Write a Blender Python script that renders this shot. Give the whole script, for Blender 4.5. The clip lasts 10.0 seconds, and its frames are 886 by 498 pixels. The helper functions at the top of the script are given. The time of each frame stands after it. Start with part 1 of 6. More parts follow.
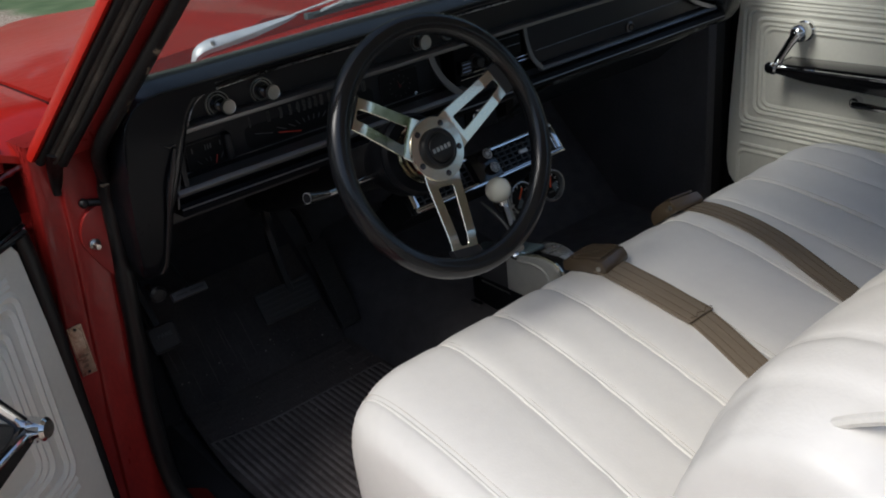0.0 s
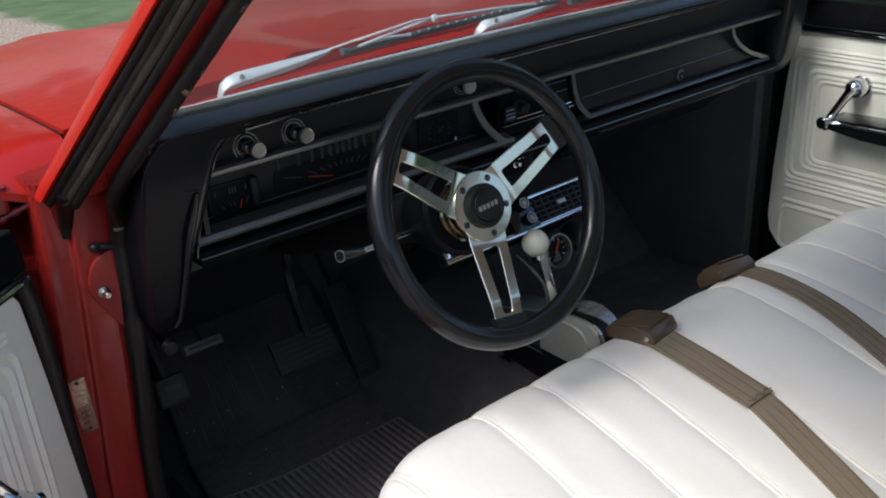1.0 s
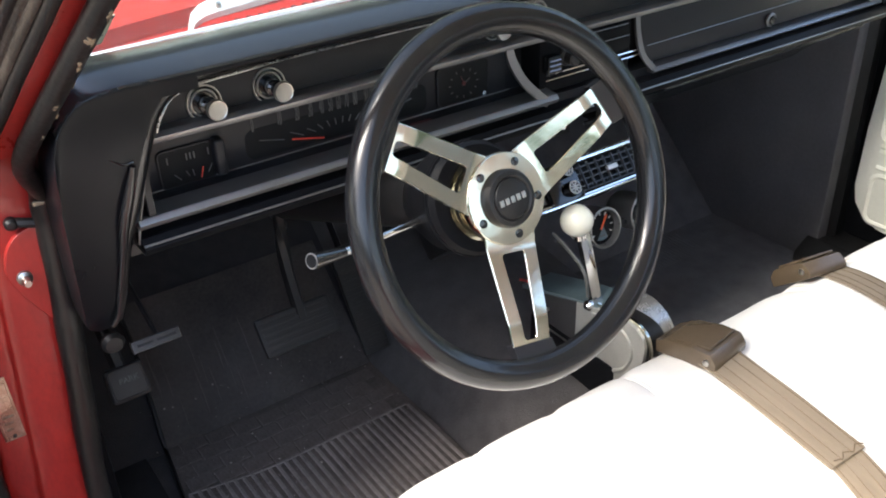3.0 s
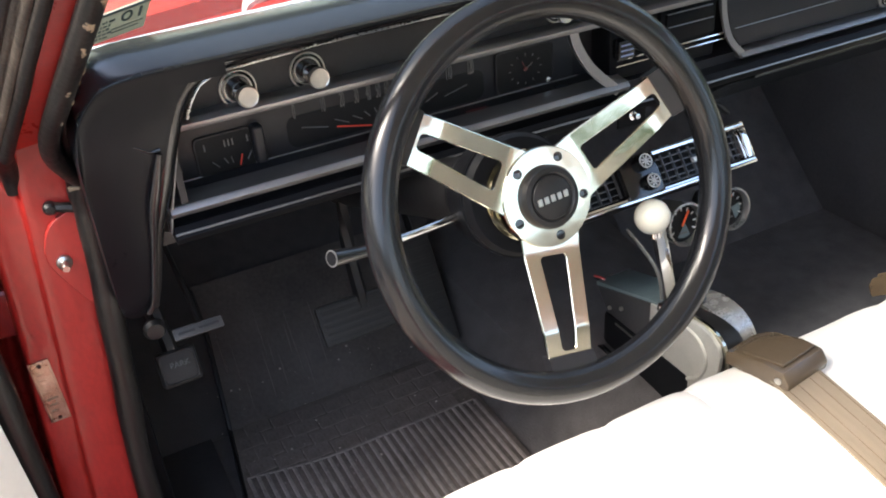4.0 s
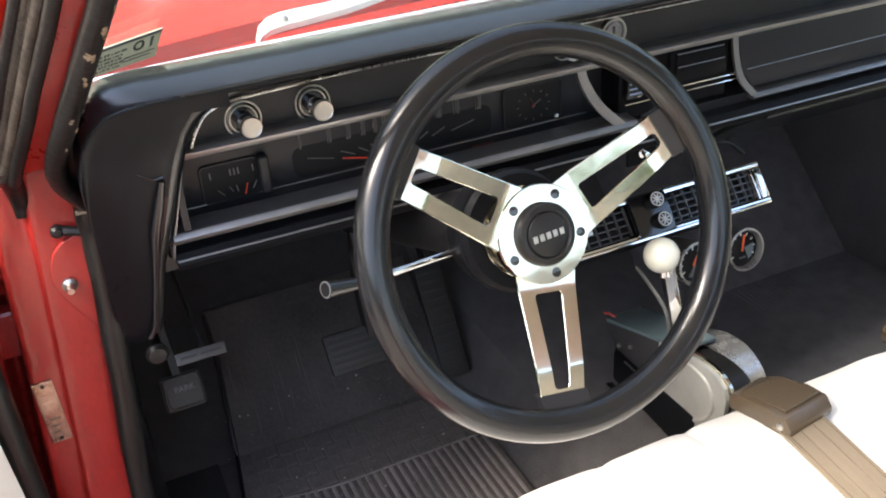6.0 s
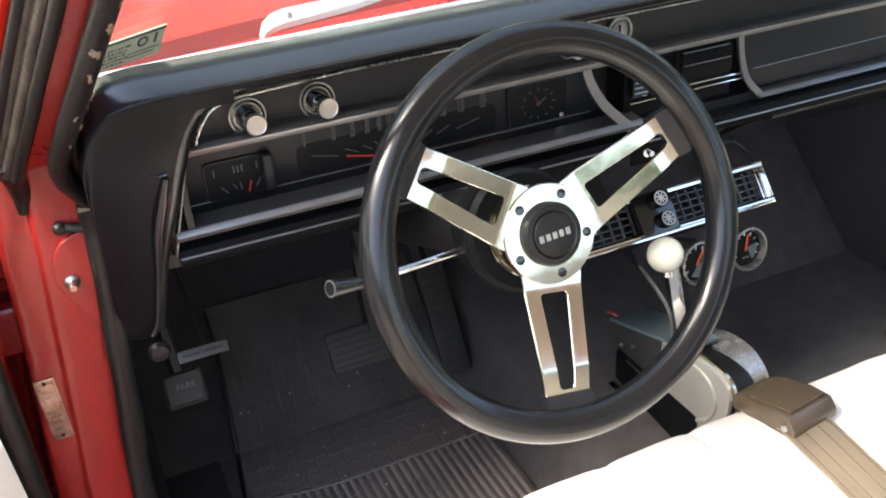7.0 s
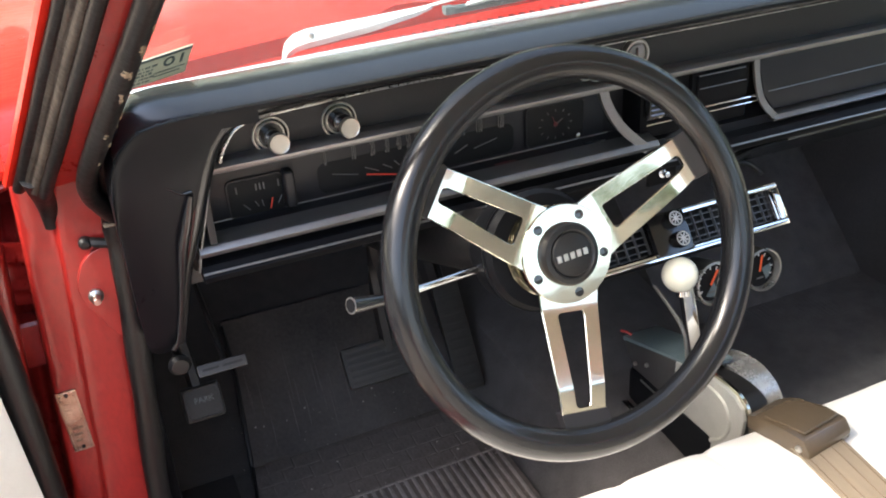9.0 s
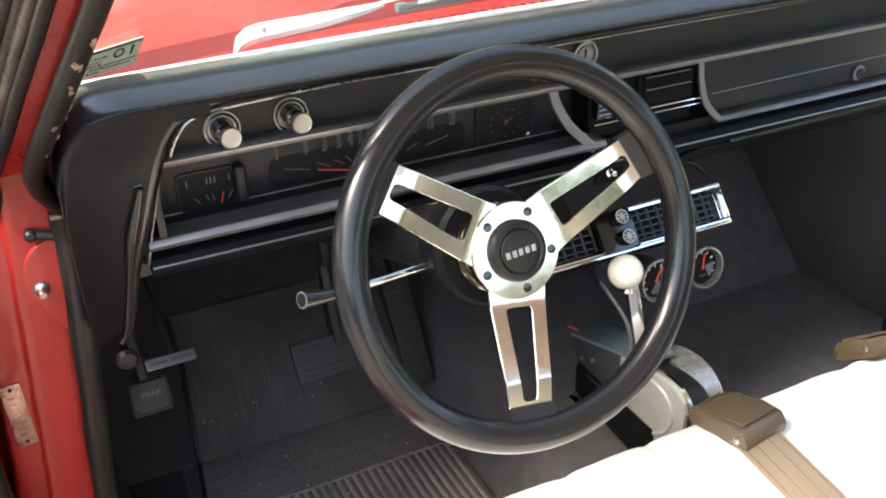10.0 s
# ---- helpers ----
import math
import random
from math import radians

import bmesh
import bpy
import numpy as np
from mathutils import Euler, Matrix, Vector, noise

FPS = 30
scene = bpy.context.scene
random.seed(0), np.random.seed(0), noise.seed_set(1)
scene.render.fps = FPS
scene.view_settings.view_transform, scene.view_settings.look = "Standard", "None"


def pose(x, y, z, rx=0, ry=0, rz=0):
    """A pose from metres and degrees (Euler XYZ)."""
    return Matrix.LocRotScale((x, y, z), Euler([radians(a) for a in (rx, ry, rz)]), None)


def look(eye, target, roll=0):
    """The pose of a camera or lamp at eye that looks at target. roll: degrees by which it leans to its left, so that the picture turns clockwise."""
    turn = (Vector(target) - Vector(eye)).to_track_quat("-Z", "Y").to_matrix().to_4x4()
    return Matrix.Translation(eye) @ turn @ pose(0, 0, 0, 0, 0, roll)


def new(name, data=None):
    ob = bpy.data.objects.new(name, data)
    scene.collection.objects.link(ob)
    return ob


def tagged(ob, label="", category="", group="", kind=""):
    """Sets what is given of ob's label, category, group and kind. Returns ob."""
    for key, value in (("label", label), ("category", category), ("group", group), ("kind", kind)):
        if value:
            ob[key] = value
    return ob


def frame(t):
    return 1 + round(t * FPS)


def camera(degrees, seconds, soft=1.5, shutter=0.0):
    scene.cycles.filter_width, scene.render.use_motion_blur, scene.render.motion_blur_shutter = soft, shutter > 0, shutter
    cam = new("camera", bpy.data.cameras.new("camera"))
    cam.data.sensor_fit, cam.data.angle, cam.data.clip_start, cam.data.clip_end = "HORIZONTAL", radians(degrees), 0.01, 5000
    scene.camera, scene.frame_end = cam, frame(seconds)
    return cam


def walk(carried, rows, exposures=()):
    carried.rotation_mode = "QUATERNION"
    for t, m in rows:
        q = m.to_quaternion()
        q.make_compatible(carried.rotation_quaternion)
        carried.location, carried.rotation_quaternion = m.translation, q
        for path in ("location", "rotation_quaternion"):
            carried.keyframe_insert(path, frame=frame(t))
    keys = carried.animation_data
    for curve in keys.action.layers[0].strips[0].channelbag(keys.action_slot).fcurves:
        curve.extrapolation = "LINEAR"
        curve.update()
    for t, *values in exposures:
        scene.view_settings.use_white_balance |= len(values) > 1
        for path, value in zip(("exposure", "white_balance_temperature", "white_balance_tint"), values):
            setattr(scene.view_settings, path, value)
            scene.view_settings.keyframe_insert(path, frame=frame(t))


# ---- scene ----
cam = camera(52.4, 10.0, 1.9)
PATH = [
    (0, (-1.047, -0.953, 1.291), (0.053, 0.465, 0.407), -6.3),
    (0.5, (-1.029, -0.933, 1.295), (0.048, 0.515, 0.434), -4.7),
    (1, (-1.009, -0.835, 1.296), (0.101, 0.603, 0.458), -3.7),
    (1.5, (-1.002, -0.719, 1.292), (0.12, 0.71, 0.455), -2.8),
    (2, (-0.99, -0.659, 1.273), (0.171, 0.73, 0.423), -1.4),
    (2.5, (-0.928, -0.646, 1.271), (0.197, 0.746, 0.38), -1.5),
    (3, (-0.815, -0.647, 1.263), (0.152, 0.786, 0.258), -2.2),
    (3.2, (-0.782, -0.652, 1.258), (0.097, 0.829, 0.24), -2.8),
    (4.3, (-0.712, -0.637, 1.247), (0.003, 0.927, 0.225), -4.9),
    (4.5, (-0.708, -0.639, 1.25), (0.015, 0.937, 0.253), -4.4),
    (5, (-0.697, -0.647, 1.251), (0.01, 0.955, 0.285), -4.1),
    (5.5, (-0.69, -0.651, 1.25), (0.003, 0.948, 0.269), -3.9),
    (6, (-0.692, -0.653, 1.25), (-0.011, 0.958, 0.279), -4.3),
    (7.5, (-0.701, -0.644, 1.252), (-0.026, 0.962, 0.269), -3.6),
    (8, (-0.709, -0.648, 1.257), (-0.065, 0.969, 0.273), -2.9),
    (8.5, (-0.704, -0.647, 1.254), (-0.082, 0.984, 0.278), -3.7),
    (9, (-0.705, -0.652, 1.259), (-0.037, 0.978, 0.313), -3.7),
    (9.5, (-0.706, -0.655, 1.258), (0.02, 0.943, 0.299), -2.8),
    (10, (-0.709, -0.66, 1.264), (0.057, 0.919, 0.305), -1.5),
]
EXPOSURES = [(0, 0.27, 6300, 8), (0.5, 0.40, 6250, 8), (1, 0.82, 6200, 8), (1.5, 1.50, 6250, 8), (2, 2.01, 6350, 8), (2.5, 2.35, 6500, 8), (3, 2.61, 6700, 9), (4.5, 2.84, 7050, 10), (9, 2.92, 7150, 10), (10, 3.00, 7200, 10)]
walk(cam, [(t, look(eye, target, roll)) for t, eye, target, roll in PATH], EXPOSURES)

# ---- world and sun ----
world = bpy.data.worlds.new("sky")
scene.world = world
world.use_nodes = True
wn = world.node_tree.nodes
sky = wn.new("ShaderNodeTexSky")
sky.sky_type = "NISHITA"
sky.sun_disc = False
SUN_ELEVATION, SUN_AZIMUTH = 50.0, 272.0
sky.sun_elevation, sky.sun_rotation = radians(SUN_ELEVATION), radians(SUN_AZIMUTH)
wn["Background"].inputs["Strength"].default_value = 0.15
sky.dust_density, sky.ozone_density = 2.5, 1.0
world.node_tree.links.new(sky.outputs[0], wn["Background"].inputs[0])
sun_data = bpy.data.lights.new("sun", "SUN")
sun_data.energy, sun_data.angle, sun_data.color = 1.5, radians(28), (1.0, 0.97, 0.93)
sun = new("sun", sun_data)
se, sa = radians(SUN_ELEVATION), radians(SUN_AZIMUTH)
to_sun = Vector((math.sin(sa) * math.cos(se), math.cos(sa) * math.cos(se), math.sin(se)))
sun.matrix_world = look(to_sun * 20, (0, 0, 0))


# ---- materials ----
def mat(name, base, rough=0.5, metal=0.0, vary=0.0, scale=8.0, bump=0.0, grain=200.0, coat=0.0, tint=None, rvary=0.0, stretch=(1, 1, 1), spec=0.5):
    """A principled material: two scales of colour change, grain as bump, and an optional clear coat."""
    m = bpy.data.materials.new(name)
    m.use_nodes = True
    n, l = m.node_tree.nodes, m.node_tree.links
    b = n["Principled BSDF"]
    b.inputs["Base Color"].default_value = (*base, 1)
    b.inputs["Roughness"].default_value = rough
    b.inputs["Metallic"].default_value = metal
    b.inputs["Coat Weight"].default_value = coat
    b.inputs["Coat Roughness"].default_value = 0.04
    b.inputs["Specular IOR Level"].default_value = spec
    co = n.new("ShaderNodeTexCoord")
    mp = n.new("ShaderNodeMapping")
    mp.inputs["Scale"].default_value = stretch
    l.new(co.outputs["Object"], mp.inputs["Vector"])
    if vary or rvary:
        big, fine = n.new("ShaderNodeTexNoise"), n.new("ShaderNodeTexNoise")
        big.inputs["Scale"].default_value, big.inputs["Detail"].default_value = scale, 5
        fine.inputs["Scale"].default_value, fine.inputs["Detail"].default_value = scale * 14, 3
        for t in (big, fine):
            l.new(mp.outputs[0], t.inputs["Vector"])
        mix = n.new("ShaderNodeMath")
        mix.operation = "MULTIPLY_ADD"
        mix.inputs[1].default_value = 0.4
        l.new(fine.outputs["Fac"], mix.inputs[0])
        sc = n.new("ShaderNodeMath")
        sc.operation = "MULTIPLY"
        sc.inputs[1].default_value = 0.6
        l.new(big.outputs["Fac"], sc.inputs[0])
        l.new(sc.outputs[0], mix.inputs[2])
        ramp = n.new("ShaderNodeValToRGB")
        lo, hi = ramp.color_ramp.elements
        lo.position, hi.position = 0.3, 0.7
        other = tint or tuple(c * (1 - vary) for c in base)
        lo.color, hi.color = (*other, 1), (*base, 1)
        l.new(mix.outputs[0], ramp.inputs[0])
        l.new(ramp.outputs[0], b.inputs["Base Color"])
        if rvary:
            mr = n.new("ShaderNodeMapRange")
            mr.inputs["From Min"].default_value, mr.inputs["From Max"].default_value = 0.3, 0.7
            mr.inputs["To Min"].default_value, mr.inputs["To Max"].default_value = rough - rvary, rough + rvary
            l.new(mix.outputs[0], mr.inputs["Value"])
            l.new(mr.outputs[0], b.inputs["Roughness"])
    if bump:
        g = n.new("ShaderNodeTexNoise")
        g.inputs["Scale"].default_value, g.inputs["Detail"].default_value = grain, 3
        l.new(mp.outputs[0], g.inputs["Vector"])
        bp = n.new("ShaderNodeBump")
        bp.inputs["Strength"].default_value, bp.inputs["Distance"].default_value = bump, 0.002
        l.new(g.outputs["Fac"], bp.inputs["Height"])
        l.new(bp.outputs[0], b.inputs["Normal"])
    return m


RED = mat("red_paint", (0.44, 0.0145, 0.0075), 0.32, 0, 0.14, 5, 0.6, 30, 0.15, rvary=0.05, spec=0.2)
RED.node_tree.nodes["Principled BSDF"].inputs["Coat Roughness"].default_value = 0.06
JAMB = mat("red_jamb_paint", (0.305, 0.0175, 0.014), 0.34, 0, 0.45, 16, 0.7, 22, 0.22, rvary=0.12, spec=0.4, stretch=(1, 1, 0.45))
RUBBER = mat("black_rubber", (0.0105, 0.0100, 0.0096), 0.40, 0, 0.35, 20, 0.3, 120, rvary=0.12, spec=0.32)
WORN = mat("worn_rubber_edge", (0.23, 0.175, 0.115), 0.8, 0, 0.4, 60, 0.4, 200)
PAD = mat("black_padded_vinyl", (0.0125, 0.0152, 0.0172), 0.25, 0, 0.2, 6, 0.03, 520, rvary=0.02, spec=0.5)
# The same padding, darkened to stand in for shade below its top.
PAD_SHADED = mat("shaded_padded_vinyl", (0.0052, 0.0058, 0.0073), 0.32, 0, 0.2, 8, 0.03, 300, rvary=0.05, spec=0.13)
ROLL = mat("glossy_black_edge", (0.0075, 0.0080, 0.0092), 0.22, 0, 0.2, 10, 0.02, 200, rvary=0.04, spec=0.5)
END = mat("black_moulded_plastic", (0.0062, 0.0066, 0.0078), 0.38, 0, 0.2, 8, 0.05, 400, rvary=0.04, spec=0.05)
BLACK = mat("satin_black_paint", (0.011, 0.011, 0.0115), 0.42, 0, 0.25, 9, 0.06, 300, rvary=0.05, spec=0.28)
FACE = mat("black_dash_face", (0.0104, 0.0109, 0.0135), 0.42, 0, 0.25, 12, 0.06, 600, rvary=0.04, spec=0.34)
UPPER = mat("grained_black_panel", (0.0195, 0.0190, 0.0192), 0.48, 0, 0.25, 14, 0.12, 500, rvary=0.05, spec=0.28)
DIAL = mat("matt_black_dial", (0.006, 0.006, 0.0065), 0.6, 0, 0.2, 30, 0.02, 300, spec=0.2)
GLOSS = mat("gloss_black_plastic", (0.008, 0.008, 0.009), 0.14, 0, 0.1, 10, 0.02, 100, 0.3)
CHROME = mat("chrome", (0.80, 0.80, 0.80), 0.07, 1.0, 0.08, 20, rvary=0.03)
POLISHED = mat("polished_aluminium", (0.63, 0.60, 0.50), 0.12, 1.0, 0.16, 25, 0.36, 15, rvary=0.05)
SATIN = mat("satin_aluminium_trim", (0.235, 0.235, 0.24), 0.40, 0.9, 0.2, 30, 0.05, 400, rvary=0.08)
BRIGHT = mat("bright_anodised_edge", (0.55, 0.55, 0.55), 0.28, 1.0, 0.2, 30, 0.05, 400, rvary=0.08)
BRUSHED = mat("brushed_aluminium", (0.40, 0.40, 0.39), 0.27, 0.7, 0.15, 40, 0.05, 300, rvary=0.06)
SPUN = mat("spun_aluminium", (0.52, 0.50, 0.46), 0.34, 1.0, 0.2, 60, 0.04, 300, rvary=0.06)
RIM = mat("dull_metal_bezel", (0.44, 0.44, 0.43), 0.30, 0.85, 0.2, 40, 0.05, 300, rvary=0.06)
CAST = mat("cast_aluminium", (0.52, 0.52, 0.48), 0.38, 0.5, 0.22, 30, 0.1, 150, rvary=0.08)
SEAT = mat("white_vinyl", (0.755, 0.73, 0.685), 0.42, 0, 0.07, 5, 0.10, 350, rvary=0.06)
PIPING = mat("ivory_welt", (0.77, 0.745, 0.69), 0.5, 0, 0.15, 20)
STITCH = mat("seam_thread", (0.58, 0.54, 0.47), 0.7, 0, 0.3, 80)
PANEL = mat("ivory_door_vinyl", (0.80, 0.79, 0.70), 0.40, 0, 0.10, 8, 0.12, 300, rvary=0.07)
# Lighter copy of the black carpet; its colour imitates light on the passenger's side.
CARPET_LIT = mat("lit_black_carpet", (0.122, 0.120, 0.130), 0.95, 0, 0.45, 30, 0.9, 500)
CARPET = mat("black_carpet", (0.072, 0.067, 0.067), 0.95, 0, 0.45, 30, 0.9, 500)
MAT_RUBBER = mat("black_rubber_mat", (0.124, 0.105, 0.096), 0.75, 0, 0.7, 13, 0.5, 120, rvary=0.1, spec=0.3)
PEDAL = mat("black_pedal_rubber", (0.025, 0.024, 0.023), 0.6, 0, 0.3, 20, 0.2, 150, spec=0.3)
# Mat rubber darkened in colour for the shade under the dashboard.
MAT_TOE = mat("shaded_rubber_mat", (0.082, 0.071, 0.066), 0.75, 0, 0.6, 13, 0.5, 120, rvary=0.1, spec=0.25)
# Blocks and ribs: worn rubber, lightened further for light missing near the seat.
BLOCK = mat("dusty_lit_rubber_blocks", (0.146, 0.125, 0.115), 0.75, 0, 0.6, 25, 0.5, 120, rvary=0.1, spec=0.3)
RIB = mat("worn_lit_rubber_ribs", (0.235, 0.206, 0.194), 0.75, 0, 0.7, 18, 0.25, 150)
SEAL = mat("weathered_rubber", (0.060, 0.048, 0.037), 0.50, 0, 0.75, 26, 1.0, 90, tint=(0.012, 0.011, 0.010), spec=0.3, rvary=0.15)
# Dark colour that imitates the dashboard's shade in the driver's footwell.
LINING_SHADED = mat("shaded_black_lining", (0.044, 0.042, 0.043), 0.95, 0, 0.35, 40, 0.5, 500, spec=0.1)
UNDER = mat("grey_underdash_board", (0.038, 0.0375, 0.0385), 0.5, 0, 0.3, 14, 0.1, 200, spec=0.3)
# Kick panel black raised in colour to imitate light in the passenger's footwell.
KICK_LIT = mat("lit_black_fibreboard", (0.098, 0.096, 0.104), 0.7, 0, 0.3, 10, 0.2, 300, spec=0.3)
LINT = mat("pale_lint", (0.36, 0.32, 0.29), 0.9, 0, 0.3, 90)
WEB = mat("tan_webbing", (0.21, 0.165, 0.115), 0.72, 0, 0.22, 30, 0.25, 260, stretch=(4, 0.35, 1))
SEWN = mat("brown_stitching", (0.125, 0.092, 0.060), 0.9, 0, 0.3, 80, spec=0.1)
BUCKLE = mat("brown_buckle_plastic", (0.085, 0.062, 0.040), 0.27, 0, 0.15, 12, 0.015, 200)
BALL = mat("ivory_ball", (0.80, 0.79, 0.67), 0.20, 0, 0.06, 20, 0, 1, 0.4)
WHITE = mat("white_marking", (0.62, 0.62, 0.60), 0.5, 0, 0.1, 60)
DIM = mat("grey_marking", (0.095, 0.095, 0.092), 0.5, 0, 0.1, 60)
NEEDLE = mat("red_needle", (0.55, 0.05, 0.03), 0.4, 0, 0.1, 60)
NEEDLE_DARK = mat("dark_red_lens", (0.10, 0.012, 0.012), 0.3, 0, 0.2, 60)
ORANGE = mat("orange_pointer", (0.75, 0.10, 0.03), 0.4, 0, 0.1, 60)
BLUE = mat("pale_blue_marking", (0.16, 0.21, 0.34), 0.45, 0, 0.2, 60)
TEAL = mat("grey_blue_dial_mark", (0.10, 0.14, 0.15), 0.45, 0, 0.2, 60)
PLATE = mat("tin_plate", (0.55, 0.46, 0.36), 0.32, 0.85, 0.45, 60, 0.5, 220, tint=(0.22, 0.15, 0.10), rvary=0.1)
STICKER = mat("faded_sticker", (0.42, 0.45, 0.38), 0.6, 0, 0.3, 40, tint=(0.52, 0.48, 0.34))
sn, sl = STICKER.node_tree.nodes, STICKER.node_tree.links
thin, blend = sn.new("ShaderNodeBsdfTranslucent"), sn.new("ShaderNodeMixShader")
thin.inputs["Color"].default_value = (0.40, 0.43, 0.38, 1)
blend.inputs[0].default_value = 0.5
sl.new(sn["Principled BSDF"].outputs[0], blend.inputs[1])
sl.new(thin.outputs[0], blend.inputs[2])
sl.new(blend.outputs[0], sn["Material Output"].inputs[0])
GRILLE = mat("dark_grille_plastic", (0.065, 0.065, 0.068), 0.32, 0, 0.2, 40)
STEEL = mat("wiper_steel", (0.80, 0.82, 0.83), 0.42, 0.35, 0.15, 30, rvary=0.06)
BLADE = mat("grey_blue_rubber", (0.10, 0.135, 0.14), 0.5, 0, 0.3, 40, 0.2, 200)
HEADLINER = mat("ivory_headliner", (0.66, 0.64, 0.54), 0.9, 0, 0.2, 20)


def glass_mat():
    m = bpy.data.materials.new("window_glass")
    m.use_nodes = True
    n, l = m.node_tree.nodes, m.node_tree.links
    n.remove(n["Principled BSDF"])
    tr, gl, mx, lw, pw, ad = (n.new("ShaderNode" + k) for k in ("BsdfTransparent", "BsdfGlossy", "MixShader", "LayerWeight", "Math", "Math"))
    tr.inputs[0].default_value = (0.87, 0.90, 0.89, 1)
    gl.inputs["Roughness"].default_value = 0.02
    pw.operation, pw.inputs[1].default_value = "POWER", 5.0
    ad.operation, ad.inputs[1].default_value, ad.inputs[2].default_value = "MULTIPLY_ADD", 0.6, 0.08
    lw.inputs["Blend"].default_value = 0.5
    l.new(lw.outputs["Facing"], pw.inputs[0])
    l.new(pw.outputs[0], ad.inputs[0])
    l.new(ad.outputs[0], mx.inputs[0])
    l.new(tr.outputs[0], mx.inputs[1])
    l.new(gl.outputs[0], mx.inputs[2])
    dust, film = n.new("ShaderNodeBsdfTranslucent"), n.new("ShaderNodeMixShader")
    dust.inputs["Color"].default_value = (0.75, 0.76, 0.76, 1)
    film.inputs[0].default_value = 0.016
    l.new(mx.outputs[0], film.inputs[1])
    l.new(dust.outputs[0], film.inputs[2])
    l.new(film.outputs[0], n["Material Output"].inputs[0])
    return m


GLASS = glass_mat()


def ground_mat():
    """Gravel near the car and mown grass beyond, with an uneven border."""
    m = bpy.data.materials.new("gravel_and_grass")
    m.use_nodes = True
    n, l = m.node_tree.nodes, m.node_tree.links
    b = n["Principled BSDF"]
    b.inputs["Roughness"].default_value = 0.95
    co = n.new("ShaderNodeTexCoord")
    sep = n.new("ShaderNodeSeparateXYZ")
    l.new(co.outputs["Object"], sep.inputs[0])
    border = n.new("ShaderNodeTexNoise")
    border.inputs["Scale"].default_value, border.inputs["Detail"].default_value = 1.6, 8
    l.new(co.outputs["Object"], border.inputs["Vector"])

    def ramp(scale, c0, c1, lo, hi, detail=6):
        t, r = n.new("ShaderNodeTexNoise"), n.new("ShaderNodeValToRGB")
        t.inputs["Scale"].default_value, t.inputs["Detail"].default_value = scale, detail
        l.new(co.outputs["Object"], t.inputs["Vector"])
        r.color_ramp.elements[0].position, r.color_ramp.elements[1].position = lo, hi
        r.color_ramp.elements[0].color, r.color_ramp.elements[1].color = (*c0, 1), (*c1, 1)
        l.new(t.outputs["Fac"], r.inputs[0])
        return r
    gravel = ramp(40, (0.20, 0.145, 0.105), (0.50, 0.42, 0.33), 0.36, 0.62)
    grass = ramp(3.5, (0.075, 0.125, 0.050), (0.13, 0.185, 0.085), 0.35, 0.65)
    s = n.new("ShaderNodeMath")
    s.operation = "MULTIPLY_ADD"
    s.inputs[1].default_value, s.inputs[2].default_value = 0.5, -0.25
    l.new(border.outputs["Fac"], s.inputs[0])
    add = n.new("ShaderNodeMath")
    l.new(sep.outputs["X"], add.inputs[0])
    l.new(s.outputs[0], add.inputs[1])
    far = n.new("ShaderNodeMath")
    far.operation = "MULTIPLY_ADD"
    far.inputs[1].default_value = 0.12
    l.new(sep.outputs["Y"], far.inputs[0])
    l.new(add.outputs[0], far.inputs[2])
    edge = n.new("ShaderNodeMapRange")
    edge.inputs["From Min"].default_value, edge.inputs["From Max"].default_value = 2.08, 2.22
    l.new(far.outputs[0], edge.inputs["Value"])
    mx = n.new("ShaderNodeMix")
    mx.data_type = "RGBA"
    l.new(edge.outputs[0], mx.inputs[0])
    l.new(gravel.outputs[0], mx.inputs[6])
    l.new(grass.outputs[0], mx.inputs[7])
    l.new(mx.outputs[2], b.inputs["Base Color"])
    return m


# ---- mesh helpers ----
def finish(name, bm, material, smooth=35):
    me = bpy.data.meshes.new(name)
    bmesh.ops.recalc_face_normals(bm, faces=bm.faces)
    bm.to_mesh(me)
    bm.free()
    me.materials.append(material)
    if smooth:
        me.shade_smooth()
        me.set_sharp_from_angle(angle=radians(smooth))
    return me


def part(name, bm, material, parent, label="", smooth=35):
    """One mesh object, drawn in world metres, under a thing or a part."""
    ob = new(name, finish(name, bm, material, smooth))
    ob.parent = parent
    top = parent.matrix_basis if parent.parent is None else parent.parent.matrix_basis
    ob.matrix_parent_inverse = top.inverted() if parent.parent is None else Matrix()
    if label:
        ob["label"] = label
    return ob


def thing(name, at, label, category, group="", kind=""):
    ob = new(name)
    ob.empty_display_size = 0.05
    ob.matrix_basis = Matrix.Translation(at)
    return tagged(ob, label, category, group, kind)


def solo(name, bm, material, label, category="", group="", kind="", smooth=35):
    return tagged(new(name, finish(name, bm, material, smooth)), label, category, group, kind)


def box(x0, x1, y0, y1, z0, z1, bevel=0.0, seg=2, m=None, bm=None):
    own = bmesh.new()
    bmesh.ops.create_cube(own, size=1, matrix=Matrix.LocRotScale(((x0 + x1) / 2, (y0 + y1) / 2, (z0 + z1) / 2), None, (x1 - x0, y1 - y0, z1 - z0)))
    if bevel:
        bmesh.ops.bevel(own, geom=list(own.edges), offset=bevel, segments=seg, profile=0.6, affect="EDGES")
    if m is not None:
        own.transform(m)
    return own if bm is None else join(bm, own)


def join(bm, other):
    me = bpy.data.meshes.new("tmp")
    other.to_mesh(me)
    other.free()
    bm.from_mesh(me)
    bpy.data.meshes.remove(me)
    return bm


